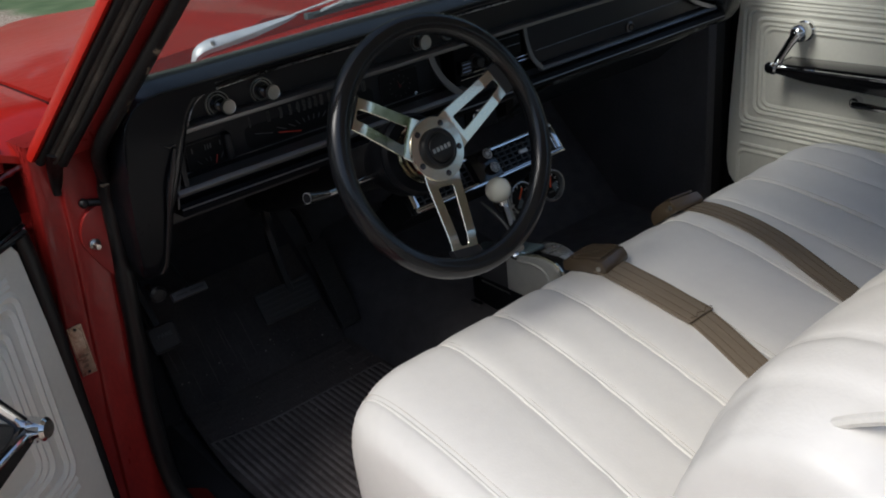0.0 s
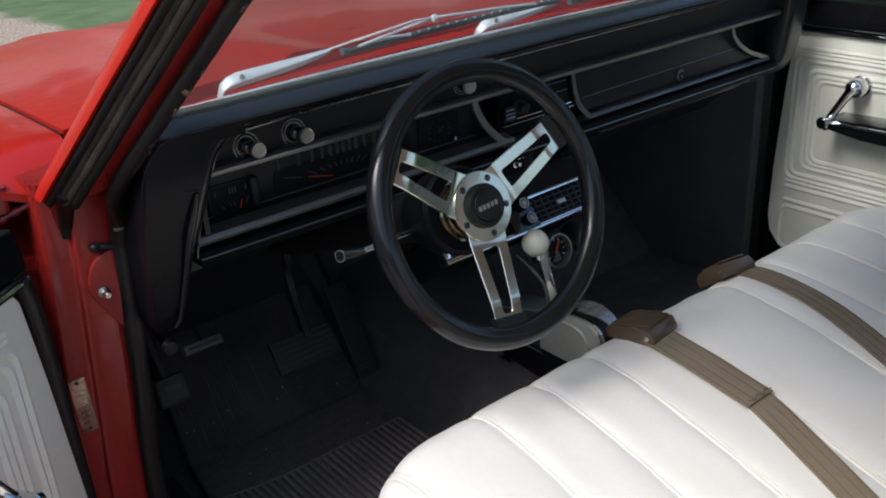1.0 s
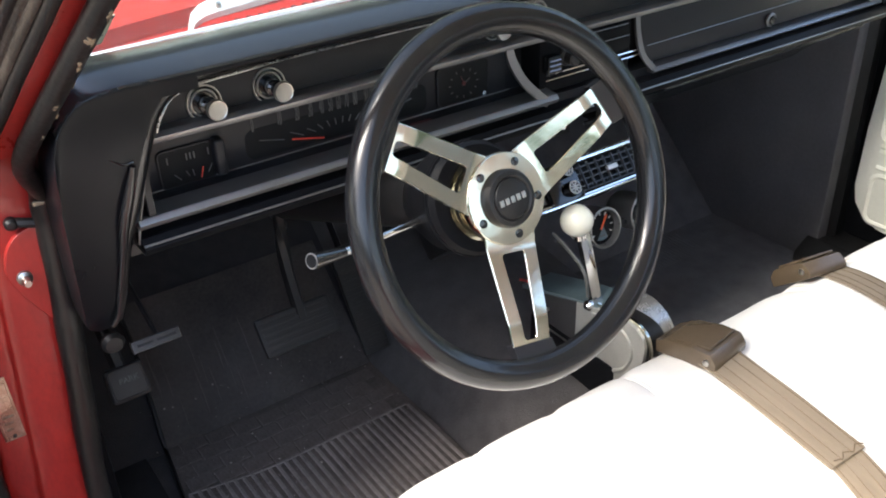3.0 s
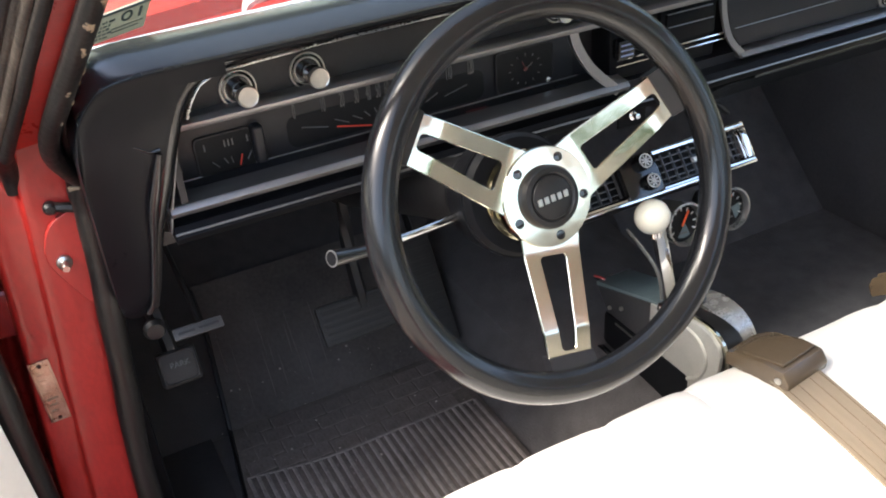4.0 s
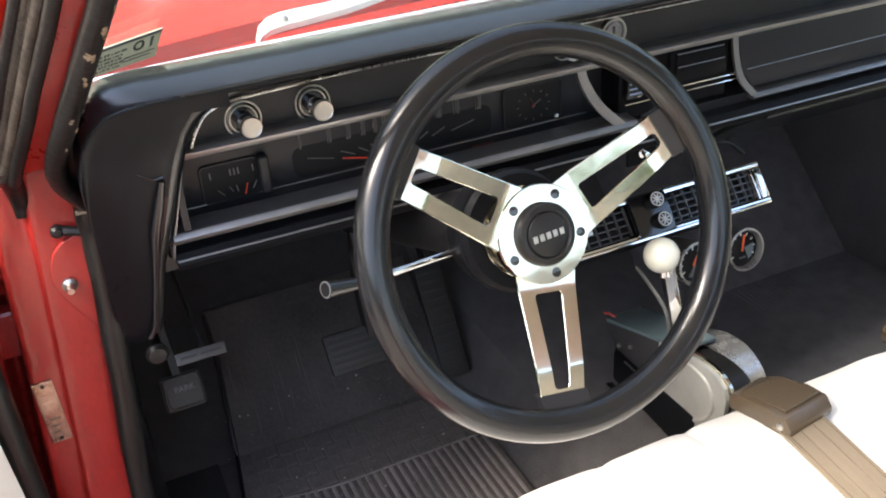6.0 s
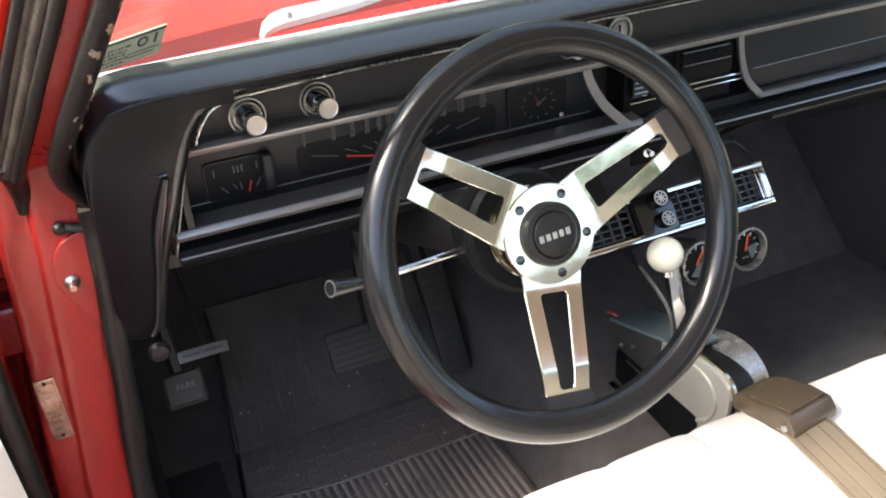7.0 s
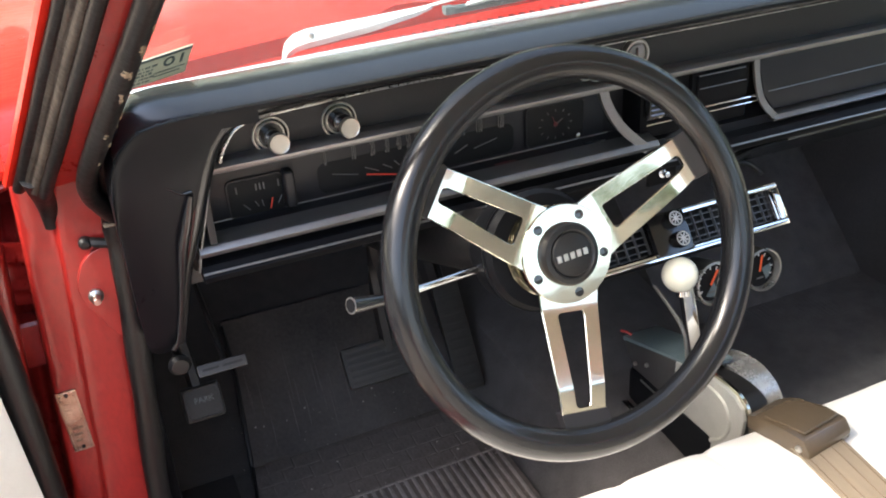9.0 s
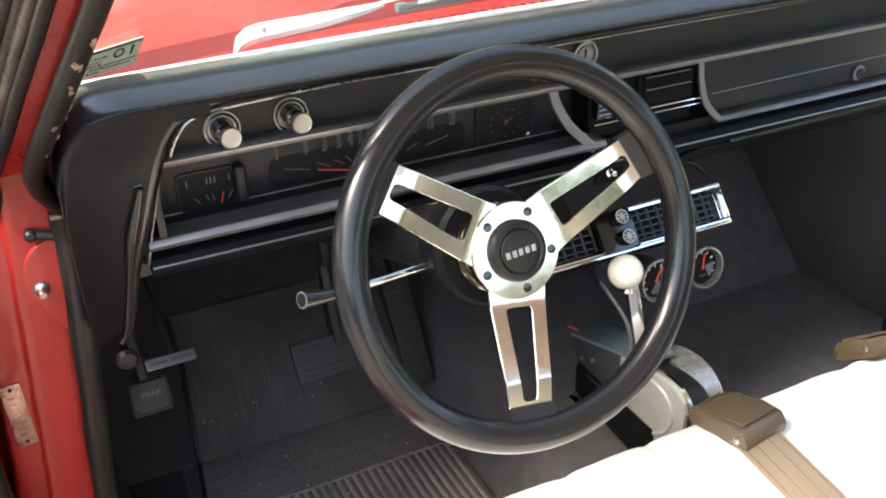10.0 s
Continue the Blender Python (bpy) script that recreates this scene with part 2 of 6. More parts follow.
def prism(profile, a, b, axis="x", bevel=0.0, seg=2, bm=None):
    """A polygon drawn in the plane across axis, pulled from a to b. Profile pairs: (y, z), (x, z) or (x, y)."""
    own = bmesh.new()

    def at(p, h):
        return {"x": (h, p[0], p[1]), "y": (p[0], h, p[1]), "z": (p[0], p[1], h)}[axis]
    lo, hi = [own.verts.new(at(p, a)) for p in profile], [own.verts.new(at(p, b)) for p in profile]
    own.faces.new(lo)
    own.faces.new(hi[::-1])
    k = len(profile)
    for i in range(k):
        own.faces.new((lo[i], hi[i], hi[(i + 1) % k], lo[(i + 1) % k]))
    if bevel:
        bmesh.ops.recalc_face_normals(own, faces=own.faces)
        bmesh.ops.bevel(own, geom=list(own.edges), offset=bevel, segments=seg, profile=0.6, affect="EDGES", clamp_overlap=True)
    return own if bm is None else join(bm, own)


def spline(pts, k=6, closed=False):
    """A smooth line through the points."""
    p = [Vector(q) for q in pts]
    out, n = [], len(p)
    for i in range(n if closed else n - 1):
        a = p[(i - 1) % n] if closed or i else p[0] * 2 - p[1]
        b, c = p[i], p[(i + 1) % n]
        d = p[(i + 2) % n] if closed or i + 2 < n else p[-1] * 2 - p[-2]
        for j in range(k):
            t = j / k
            out.append(0.5 * (2 * b + (c - a) * t + (2 * a - 5 * b + 4 * c - d) * t * t + (3 * b - a - 3 * c + d) * t ** 3))
    return out if closed else out + [p[-1]]


def tube(points, radius, n=10, flat=1.0, up=(0, 0, 1), closed=False, bm=None, turn=0.0):
    """A round or flattened bar along the points; radius may be a list."""
    own = bm if bm is not None else bmesh.new()
    p = [Vector(q) for q in points]
    rings = []
    for i, q in enumerate(p):
        a = p[(i - 1) % len(p)] if closed or i else p[0]
        b = p[(i + 1) % len(p)] if closed or i + 1 < len(p) else p[-1]
        d = (b - a).normalized()
        s = d.cross(Vector(up))
        s = s.normalized() if s.length > 1e-4 else Vector((1, 0, 0))
        w = s.cross(d)
        r = radius[i] if isinstance(radius, (list, tuple)) else radius
        rings.append([own.verts.new(q + s * (r * math.cos(2 * math.pi * j / n + turn)) + w * (r * flat * math.sin(2 * math.pi * j / n + turn))) for j in range(n)])
    for i in range(len(rings) if closed else len(rings) - 1):
        a, b = rings[i], rings[(i + 1) % len(rings)]
        for j in range(n):
            own.faces.new((a[j], a[(j + 1) % n], b[(j + 1) % n], b[j]))
    if not closed:
        own.faces.new(rings[0][::-1])
        own.faces.new(rings[-1])
    return own


def lathe(prof, m, n=32, bm=None):
    """Turns (radius, height) pairs about the local z axis of m."""
    own = bm if bm is not None else bmesh.new()
    rings = []
    for r, h in prof:
        if r < 1e-6:
            rings.append([own.verts.new(m @ Vector((0, 0, h)))])
        else:
            rings.append([own.verts.new(m @ Vector((r * math.cos(2 * math.pi * j / n), r * math.sin(2 * math.pi * j / n), h))) for j in range(n)])
    for a, b in zip(rings, rings[1:]):
        for j in range(n):
            q = [a[j % len(a)], a[(j + 1) % n % len(a)], b[(j + 1) % n % len(b)], b[j % len(b)]]
            u = []
            for v in q:
                if v not in u:
                    u.append(v)
            if len(u) > 2:
                own.faces.new(u)
    return own


def sheet(f, nu, nv, thick=None, bm=None):
    """A surface f(u, v) over the unit square; thick: a second skin at that offset."""
    own = bm if bm is not None else bmesh.new()

    def lay(off):
        return [[own.verts.new(Vector(f(i / nu, j / nv)) + Vector(off)) for j in range(nv + 1)] for i in range(nu + 1)]
    a = lay((0, 0, 0))
    for i in range(nu):
        for j in range(nv):
            own.faces.new((a[i][j], a[i + 1][j], a[i + 1][j + 1], a[i][j + 1]))
    if thick:
        b = lay(thick)
        for i in range(nu):
            for j in range(nv):
                own.faces.new((b[i][j], b[i][j + 1], b[i + 1][j + 1], b[i + 1][j]))
        ra = [a[i][0] for i in range(nu + 1)] + [a[nu][j] for j in range(1, nv + 1)] + [a[i][nv] for i in range(nu - 1, -1, -1)] + [a[0][j] for j in range(nv - 1, 0, -1)]
        rb = [b[i][0] for i in range(nu + 1)] + [b[nu][j] for j in range(1, nv + 1)] + [b[i][nv] for i in range(nu - 1, -1, -1)] + [b[0][j] for j in range(nv - 1, 0, -1)]
        for i in range(len(ra)):
            k = (i + 1) % len(ra)
            own.faces.new((ra[i], ra[k], rb[k], rb[i]))
    return own


def loft(loops, cap=True):
    """Joins closed loops of equal length into one skin."""
    own = bmesh.new()
    rings = [[own.verts.new(q) for q in lp] for lp in loops]
    n = len(rings[0])
    for a, b in zip(rings, rings[1:]):
        for j in range(n):
            own.faces.new((a[j], a[(j + 1) % n], b[(j + 1) % n], b[j]))
    if cap:
        own.faces.new(rings[0][::-1])
        own.faces.new(rings[-1])
    return own


def rounded(cx, cz, w, h, r, k=6):
    """The outline of a rectangle with round corners."""
    out = []
    for sx, sz, a0 in ((1, 1, 0), (-1, 1, 90), (-1, -1, 180), (1, -1, 270)):
        for i in range(k + 1):
            a = radians(a0 + 90 * i / k)
            out.append((cx + sx * (w / 2 - r) + r * math.cos(a), cz + sz * (h / 2 - r) + r * math.sin(a)))
    return out


def lettering(text, size, m, depth=0.0004):
    """Raised letters in the built-in font, centred on m."""
    cu = bpy.data.curves.new("letters", "FONT")
    cu.body, cu.size, cu.extrude, cu.align_x, cu.align_y = text, size, depth, "CENTER", "CENTER"
    ob = bpy.data.objects.new("letters", cu)
    me = bpy.data.meshes.new_from_object(ob)
    bpy.data.objects.remove(ob)
    bm = bmesh.new()
    bm.from_mesh(me)
    bpy.data.meshes.remove(me)
    bm.transform(m)
    return bm


FACING = Matrix(((1, 0, 0, 0), (0, 0, -1, 0), (0, 1, 0, 0), (0, 0, 0, 1)))   # local z towards the rear of the car


def rearward(x, y, z, tilt=0.0):
    """A pose whose local z looks to the rear; tilt turns it upwards."""
    return Matrix.Translation((x, y, z)) @ Matrix.Rotation(radians(-tilt), 4, "X") @ FACING


# ---- ground ----
gb = bmesh.new()
bmesh.ops.create_grid(gb, x_segments=60, y_segments=60, size=400)
ground = solo("ground", gb, ground_mat(), "pale gravel drive bordered by mown green grass", "ground", kind="structure", smooth=0)

FOLIAGE = mat("dark_foliage", (0.075, 0.115, 0.045), 0.8, 0, 0.7, 0.9, 0, 1, tint=(0.015, 0.028, 0.010))
clump = bmesh.new()
bmesh.ops.create_icosphere(clump, subdivisions=1, radius=1)
clump_v = [v.co.copy() for v in clump.verts]
clump_f = [[v.index for v in f.verts] for f in clump.faces]
clump.free()
wood_v, wood_f = [], []
rng = random.Random(21)
for i in range(5200):
    a = rng.uniform(-math.pi, math.pi) if i % 2 else rng.uniform(-1.15, 1.15)
    r = rng.uniform(17, 27)
    crest = 14.0 if abs(a) < 1.1 else (10.0 if -1.9 < a < 0 else 4.2 if a < 0 else (6.0 if a < 2.2 else 2.8))
    h = rng.uniform(0.1, 1.0) ** 0.7 * (crest + 2.5 * noise.noise((a * 3, 0, 0)) + 1.5 * noise.noise((a * 11, 4, 0)))
    w = rng.uniform(0.25, 0.85)
    m = Matrix.Translation((r * math.sin(a), r * math.cos(a), max(0.3, h))) @ Matrix.Rotation(rng.uniform(0, 3), 4, "Z") @ Matrix.Rotation(rng.uniform(-0.6, 0.6), 4, "X") @ Matrix.Diagonal((1.2 * w, 0.9 * w, rng.uniform(0.5, 1.0) * w, 1))
    k = len(wood_v)
    wood_v += [m @ (v * rng.uniform(0.7, 1.3)) for v in clump_v]
    wood_f += [[k + q for q in f] for f in clump_f]
wood_me = bpy.data.meshes.new("woods")
wood_me.from_pydata(wood_v, [], wood_f)
wood_me.materials.append(FOLIAGE)
tagged(new("woods", wood_me), "dark green trees beyond the lawn", "trees", kind="stuff")

# ---- the car's body ----
car = thing("car", (0, 0, 0), "red classic car with its front door standing open on gravel", "car")


def hood_f(u, v):
    x = -0.694 + 1.388 * u
    c = 1 - (x / 0.694) ** 2
    y0 = 0.365 + 0.06 * c
    y = y0 + (2.05 - y0) * v
    z = 0.974 - 0.055 * v - 0.125 * v * v + 0.020 * c
    if v > 0.97:
        z -= 0.03 * (v - 0.97) / 0.03
    r = abs(abs(x) - 0.30)
    z += 0.010 * math.exp(-(r / 0.035) ** 2)
    return (x, y, z)


def hood_lip(u, v):
    x, y, z = hood_f(u, 0)
    return (x, y + 0.002, z - 0.003 - 0.030 * v)


part("hood", sheet(hood_f, 40, 40, (0, 0, -0.02)), RED, car, "glossy red hood")
part("hood_lip", sheet(hood_lip, 40, 2, (0, 0.004, 0)), RED, car)


def fender(side):
    """Outer skin from the hood gap over the crest and down the flank."""
    prof = spline([(0.702, 0.0), (0.75, 0.004), (0.82, -0.002), (0.89, -0.03), (0.925, -0.09), (0.945, -0.20), (0.95, -0.42), (0.93, -0.62)], 5)
    n = len(prof) - 1

    def f(u, v):
        p = prof[round(u * n)]
        y = 0.250 + 1.812 * v ** 1.25
        v = (y - 0.285) / 1.777
        z = 0.974 - 0.050 * v - 0.120 * v * v + p.y
        z -= 0.062 * max(0, 1 - (y - 0.25) / 0.11) ** 1.6 * min(1, max(0, 1 - (p.x - 0.735) / 0.12))
        return (side * p.x, y, z)
    return sheet(f, n, 40, (-side * 0.004, 0, -0.012))


part("fender", fender(-1), RED, car, "red front fender with bright reflections")
part("fender", fender(1), RED, car, "red front fender with bright reflections")
part("nose", box(-0.93, 0.93, 2.05, 2.10, 0.42, 0.78, 0.02), RED, car)

TYRE = mat("black_tyre_rubber", (0.018, 0.018, 0.018), 0.8, 0, 0.3, 20, 0.3, 80)
for s in (-1, 1):
    for y in (1.10, -1.82):
        m = Matrix.Translation((s * 0.80, y, 0.335)) @ Matrix.Rotation(radians(90 * s), 4, "Y")
        wheel_part = part("wheel", lathe([(0.0, 0.03), (0.05, 0.05), (0.15, 0.03), (0.185, 0.075), (0.19, 0.085), (0.19, -0.085), (0, -0.085)], m, 36), SATIN, car, "steel road wheel")
        part("tyre", lathe([(0.19, 0.085), (0.25, 0.10), (0.31, 0.092), (0.335, 0.07), (0.335, -0.07), (0.31, -0.092), (0.25, -0.10), (0.19, -0.085)], m, 40), TYRE, wheel_part, "black tyre")

# cowl with its air slots
part("cowl_panel", sheet(lambda u, v: (-0.69 + 1.38 * u, 0.335 + 0.115 * v, 0.957 - 0.004 * v + 0.018 * (1 - (2 * u - 1) ** 2)), 30, 4, (0, 0, -0.012)), RED, car, "red cowl panel with dark air slots")
SLOT = mat("shaded_red_slot", (0.10, 0.008, 0.007), 0.6, 0, 0.3, 30)
slots = bmesh.new()
for i in range(84):
    x = -0.62 + 1.24 * i / 83
    z = 0.9567 + 0.018 * (1 - (x / 0.69) ** 2)
    box(x - 0.0032, x + 0.0032, 0.352, 0.372, z - 0.006, z + 0.0012, bm=slots)
part("cowl_slots", slots, SLOT, car)
# Black strips, nearly flush, that imitate the shade deep in the hood gaps.
for s in (-1, 1):
    part("gap_shade", sheet(lambda u, v: (s * (0.6930 + 0.0105 * u), 0.37 + 1.67 * v, 0.9685 - 0.0525 * v - 0.1225 * v * v), 1, 20, (0, 0, -0.01)), BLACK, car)


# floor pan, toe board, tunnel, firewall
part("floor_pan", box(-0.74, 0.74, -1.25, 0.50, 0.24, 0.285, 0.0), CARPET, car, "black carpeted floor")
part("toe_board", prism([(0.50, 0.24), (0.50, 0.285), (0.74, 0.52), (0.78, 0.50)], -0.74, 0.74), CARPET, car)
# Passenger's half, in the carpet colour lightened to imitate light.
part("firewall", box(0.0, 0.74, 0.74, 0.77, 0.45, 0.93), CARPET_LIT, car)
# Driver's half, toe overlay and sill strip: footwell shade painted as darker sheets.
part("firewall", box(-0.74, -0.002, 0.74, 0.77, 0.45, 0.93), LINING_SHADED, car, "driver's half of the firewall, darkened as if shaded")
part("toe_shade", prism([(0.495, 0.284), (0.499, 0.2905), (0.735, 0.524), (0.739, 0.52)], -0.70, -0.20), LINING_SHADED, car)
part("sill_shade", box(-0.735, -0.617, -0.70, 0.497, 0.286, 0.2905, 0.001), LINING_SHADED, car, "dark strip beside the mat in place of shade")


def tunnel_loop(y):
    w = 0.17 + 0.06 * max(0, y)
    h = 0.385 + 0.10 * max(0, (y + 0.1)) ** 1.2
    return [(x, y, z) for x, z in ((-w - 0.05, 0.27), (-w, 0.31), (-w + 0.035, h - 0.03), (-w + 0.09, h), (0, h + 0.008), (w - 0.09, h), (w - 0.035, h - 0.03), (w, 0.31), (w + 0.05, 0.27))]


part("transmission_tunnel", loft([tunnel_loop(-1.2 + 1.95 * i / 16) for i in range(17)]), CARPET, car, "black carpeted transmission tunnel")
ribs = bmesh.new()
for i in range(17):
    x = 0.40 + 0.0102 * i
    prism([(0.40, 0.284), (0.40, 0.2863), (0.50, 0.2863), (0.62, 0.4038), (0.625, 0.400), (0.505, 0.284)], x - 0.0028, x + 0.0028, bm=ribs)
part("carpet_ribs", ribs, CARPET_LIT, car)
# Thin slab laid over the floor to carry the lightened carpet colour.
part("passenger_carpet", prism([(-0.20, 0.284), (-0.20, 0.2858), (0.4985, 0.2858), (0.737, 0.5200), (0.739, 0.5170), (0.500, 0.284)], 0.225, 0.698), CARPET_LIT, car, "black carpet on the passenger's floor, lightened in place of light")

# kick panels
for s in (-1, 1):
    # Lit and shaded versions: pale on the passenger's side, near black on the driver's.
    part("kick_panel", box(min(s * 0.70, s * 0.742), max(s * 0.70, s * 0.742), 0.235, 0.76, 0.26, 0.93, 0.006), KICK_LIT if s > 0 else END, car, "black kick panel beside the footwell")

# hinge pillar, rearward face, seen when the door is open
pillar_prof = [(-0.722, 0.24), (-0.740, 0.222), (-0.775, 0.226), (-0.786, 0.245), (-0.820, 0.258), (-0.850, 0.262), (-0.90, 0.262), (-0.90, 0.36), (-0.722, 0.36)]


def jamb_x(z):
    """The inner edge of the hinge pillar, which leans out towards the sill."""
    return float(np.interp(z, [0.22, 0.54, 0.643, 0.745, 0.832, 0.894, 0.95], [-0.752, -0.733, -0.724, -0.715, -0.708, -0.703, -0.699]))


def jamb_loop(z):
    """Pressed steel: a broad face, a step, a recess for the hinges and the outer flange; open behind the fender's corner."""
    x, k = jamb_x(z), min(1, max(0, (z - 0.858) / 0.012)) * min(1, max(0, (0.925 - z) / 0.008))
    w = 0.0016 * noise.noise((z * 14, 2.0, 0)) + 0.0009 * noise.noise((z * 45, 7.0, 0))
    pts = [(x + 0.022, 0.232), (x + 0.002, 0.2232), (x - 0.018, 0.2215 + w), (x - 0.0435, 0.2222 - w), (x - 0.048, 0.2255), (x - 0.053, 0.2270 + w), (x - 0.066, 0.2275 - w), (x - 0.0765, 0.2280 + w), (x - 0.0800, 0.2325), (x - 0.0815, 0.242),
           (x - 0.0825, 0.262 + 0.05 * k), (x - 0.086, 0.290 + 0.055 * k), (x - 0.093, 0.296 + 0.05 * k), (x - 0.0990, 0.285 + 0.055 * k), (x - 0.1005, 0.262 + 0.07 * k), (x - 0.104, 0.2515 + 0.075 * k), (x - 0.124, 0.2505 + 0.07 * k), (x - 0.150, 0.262 + 0.04 * k)]
    line = [(p.x, p.y, z) for p in spline([(a, b, 0) for a, b in pts], 3)]
    return line + [(-0.90, 0.30, z), (-0.90, 0.385, z), (x + 0.022, 0.385, z)]


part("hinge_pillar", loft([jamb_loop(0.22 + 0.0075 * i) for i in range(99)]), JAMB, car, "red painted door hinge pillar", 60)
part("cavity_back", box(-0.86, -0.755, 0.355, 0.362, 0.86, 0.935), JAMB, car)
part("cavity_lip", tube(spline([(-0.838, 0.270, 0.905), (-0.812, 0.262, 0.915), (-0.790, 0.258, 0.9225), (-0.772, 0.254, 0.9265), (-0.759, 0.250, 0.918), (-0.757, 0.246, 0.906)], 5), [0.0045 + 0.0012 * math.sin(1.7 * i) for i in range(26)], 8), JAMB, car, "folded edge of the panel behind the fender")


def crumple(u, v):
    x, z = -0.776 - 0.038 * u, 0.785 + 0.075 * v
    return (x, 0.262 + 0.014 * u + 0.009 * noise.noise((x * 60, z * 34, 1.5)) - 0.006 * noise.noise((x * 25, z * 90, 4.0)), z)


part("bracket_plate", sheet(crumple, 10, 18, (0, 0.004, 0)), JAMB, car, "uneven red bracket in the hinge recess", 50)
part("hinge_pillar", prism([(-x, y) for x, y in pillar_prof][::-1], 0.22, 0.905, "z", 0.006), BLACK, car, "black covered hinge pillar")
for s in (-1, 1):
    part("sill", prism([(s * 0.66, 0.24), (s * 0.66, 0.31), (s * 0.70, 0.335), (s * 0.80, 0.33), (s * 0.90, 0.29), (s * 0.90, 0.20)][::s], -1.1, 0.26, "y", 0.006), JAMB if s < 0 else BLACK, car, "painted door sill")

# bolt boss, check link, data plate and weatherstrip on the pillar
part("bolt_boss", prism([(q.x, q.y) for q in spline([(-0.7465, 0.812), (-0.7405, 0.838), (-0.728, 0.852), (-0.712, 0.857), (-0.702, 0.850), (-0.702, 0.800), (-0.710, 0.752), (-0.718, 0.752), (-0.737, 0.786)], 4, True)], 0.2145, 0.230, "y", 0.004, 3), JAMB, car, "round red boss on the pillar")
part("jamb_bolt", lathe([(0.0075, 0.0), (0.0075, 0.004), (0.0042, 0.006), (0.0042, 0.015), (0.0034, 0.017), (0, 0.017)], rearward(-0.732, 0.2145, 0.807), 14), SPUN, car, "steel bolt in the door jamb")
part("check_pin", lathe([(0.0065, 0), (0.0065, 0.006), (0.004, 0.009), (0, 0.010)], rearward(-0.729, 0.2215, 0.864), 14), BLACK, car)
part("check_link", tube(spline([(-0.729, 0.222, 0.864), (-0.720, 0.217, 0.863), (-0.708, 0.215, 0.860)], 4), 0.0052, 8), RUBBER, car, "black check link")
PLATE_M = Matrix.Translation((-0.787, 0.2262, 0.6580)) @ Matrix.Rotation(radians(-1.6), 4, "Y")
data_plate = part("data_plate", box(-0.0104, 0.0104, -0.0012, 0.0012, -0.0395, 0.0395, 0.0006, m=PLATE_M), PLATE, car, "worn riveted tin plate")
part("plate_border", tube([PLATE_M @ Vector((x, -0.0012, z)) for x, z in rounded(0, 0, 0.0172, 0.0750, 0.002)], 0.0006, 6, up=(0, 1, 0), closed=True), PLATE, data_plate)
for z in (0.0345, -0.0345):
    part("rivet", lathe([(0.0024, 0), (0.0020, 0.0014), (0, 0.0018)], PLATE_M @ rearward(0, -0.0012, z), 10), BLACK, data_plate)
for i in range(7):
    part("embossed_mark", box(-0.0052, 0.0020 + 0.0022 * (i % 3), -0.0017, -0.0011, -0.0265 + 0.0082 * i, -0.0235 + 0.0082 * i, 0.0003, m=PLATE_M), WORN if i < 3 else PLATE, data_plate)

strip_line = spline([(-0.683, 0.146, 1.004), (-0.694, 0.165, 0.964), (-0.699, 0.185, 0.929), (-0.696, 0.200, 0.900), (-0.697, 0.210, 0.870), (-0.698, 0.2135, 0.832), (-0.705, 0.2145, 0.745), (-0.714, 0.2155, 0.643), (-0.724, 0.216, 0.531), (-0.725, 0.21, 0.40), (-0.712, 0.17, 0.338), (-0.70, 0.0, 0.325), (-0.70, -0.9, 0.325)], 6)
part("weatherstrip", tube(strip_line, [0.0115 + 0.0005 * math.sin(i * 0.9) for i in range(len(strip_line))], 14, 1.15, (1, 0, 0)), RUBBER, car, "black rubber weatherstrip along the door opening")

part("seal_clip", box(-0.7085, -0.697, 0.1925, 0.1985, 0.886, 0.8895, 0.001), WORN, car, "small metal seal clip")
for z in (0.74, 0.50):
    hinge = part("door_hinge", box(-0.838, -0.790, 0.262, 0.292, z - 0.028, z + 0.028, 0.008, 3), JAMB, car, "red painted door hinge")
    part("hinge_pin", lathe([(0.0075, -0.040), (0.0075, 0.040), (0.005, 0.043), (0, 0.043)], Matrix.Translation((-0.835, 0.270, z)), 14), JAMB, hinge)

# windshield pillars, built along the slope
UPWARD = Vector((0.253, -0.683, 0.683)).normalized()


def pillar_bar(points, length, n=6):
    """A skin through cross points (x, y) at z 0.95, pulled up the pillar's slope."""
    loops = []
    for i in range(n + 1):
        d = UPWARD * (length * i / n)
        loops.append([(x + d.x, y + d.y, z + d.z) for x, y, z in points])
    return loft(loops)


def mirror(bm):
    bm.transform(Matrix.Diagonal((-1, 1, 1, 1)))
    bmesh.ops.reverse_faces(bm, faces=bm.faces)
    return bm


LEN = 0.50
core = [(-0.764, 0.232, 0.950), (-0.774, 0.206, 0.945), (-0.738, 0.170, 0.946), (-0.712, 0.160, 0.952), (-0.700, 0.230, 0.975), (-0.730, 0.262, 0.970)]
lip = [(-0.772, 0.226, 0.955), (-0.781, 0.213, 0.949), (-0.783, 0.206, 0.946), (-0.781, 0.199, 0.943), (-0.770, 0.200, 0.945), (-0.762, 0.224, 0.955)]
for s in (1, -1):
    a, b = pillar_bar(core, LEN), pillar_bar(lip, LEN)
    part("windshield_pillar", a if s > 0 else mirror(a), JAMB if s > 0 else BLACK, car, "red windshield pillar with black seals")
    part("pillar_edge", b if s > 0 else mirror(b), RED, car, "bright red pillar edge")
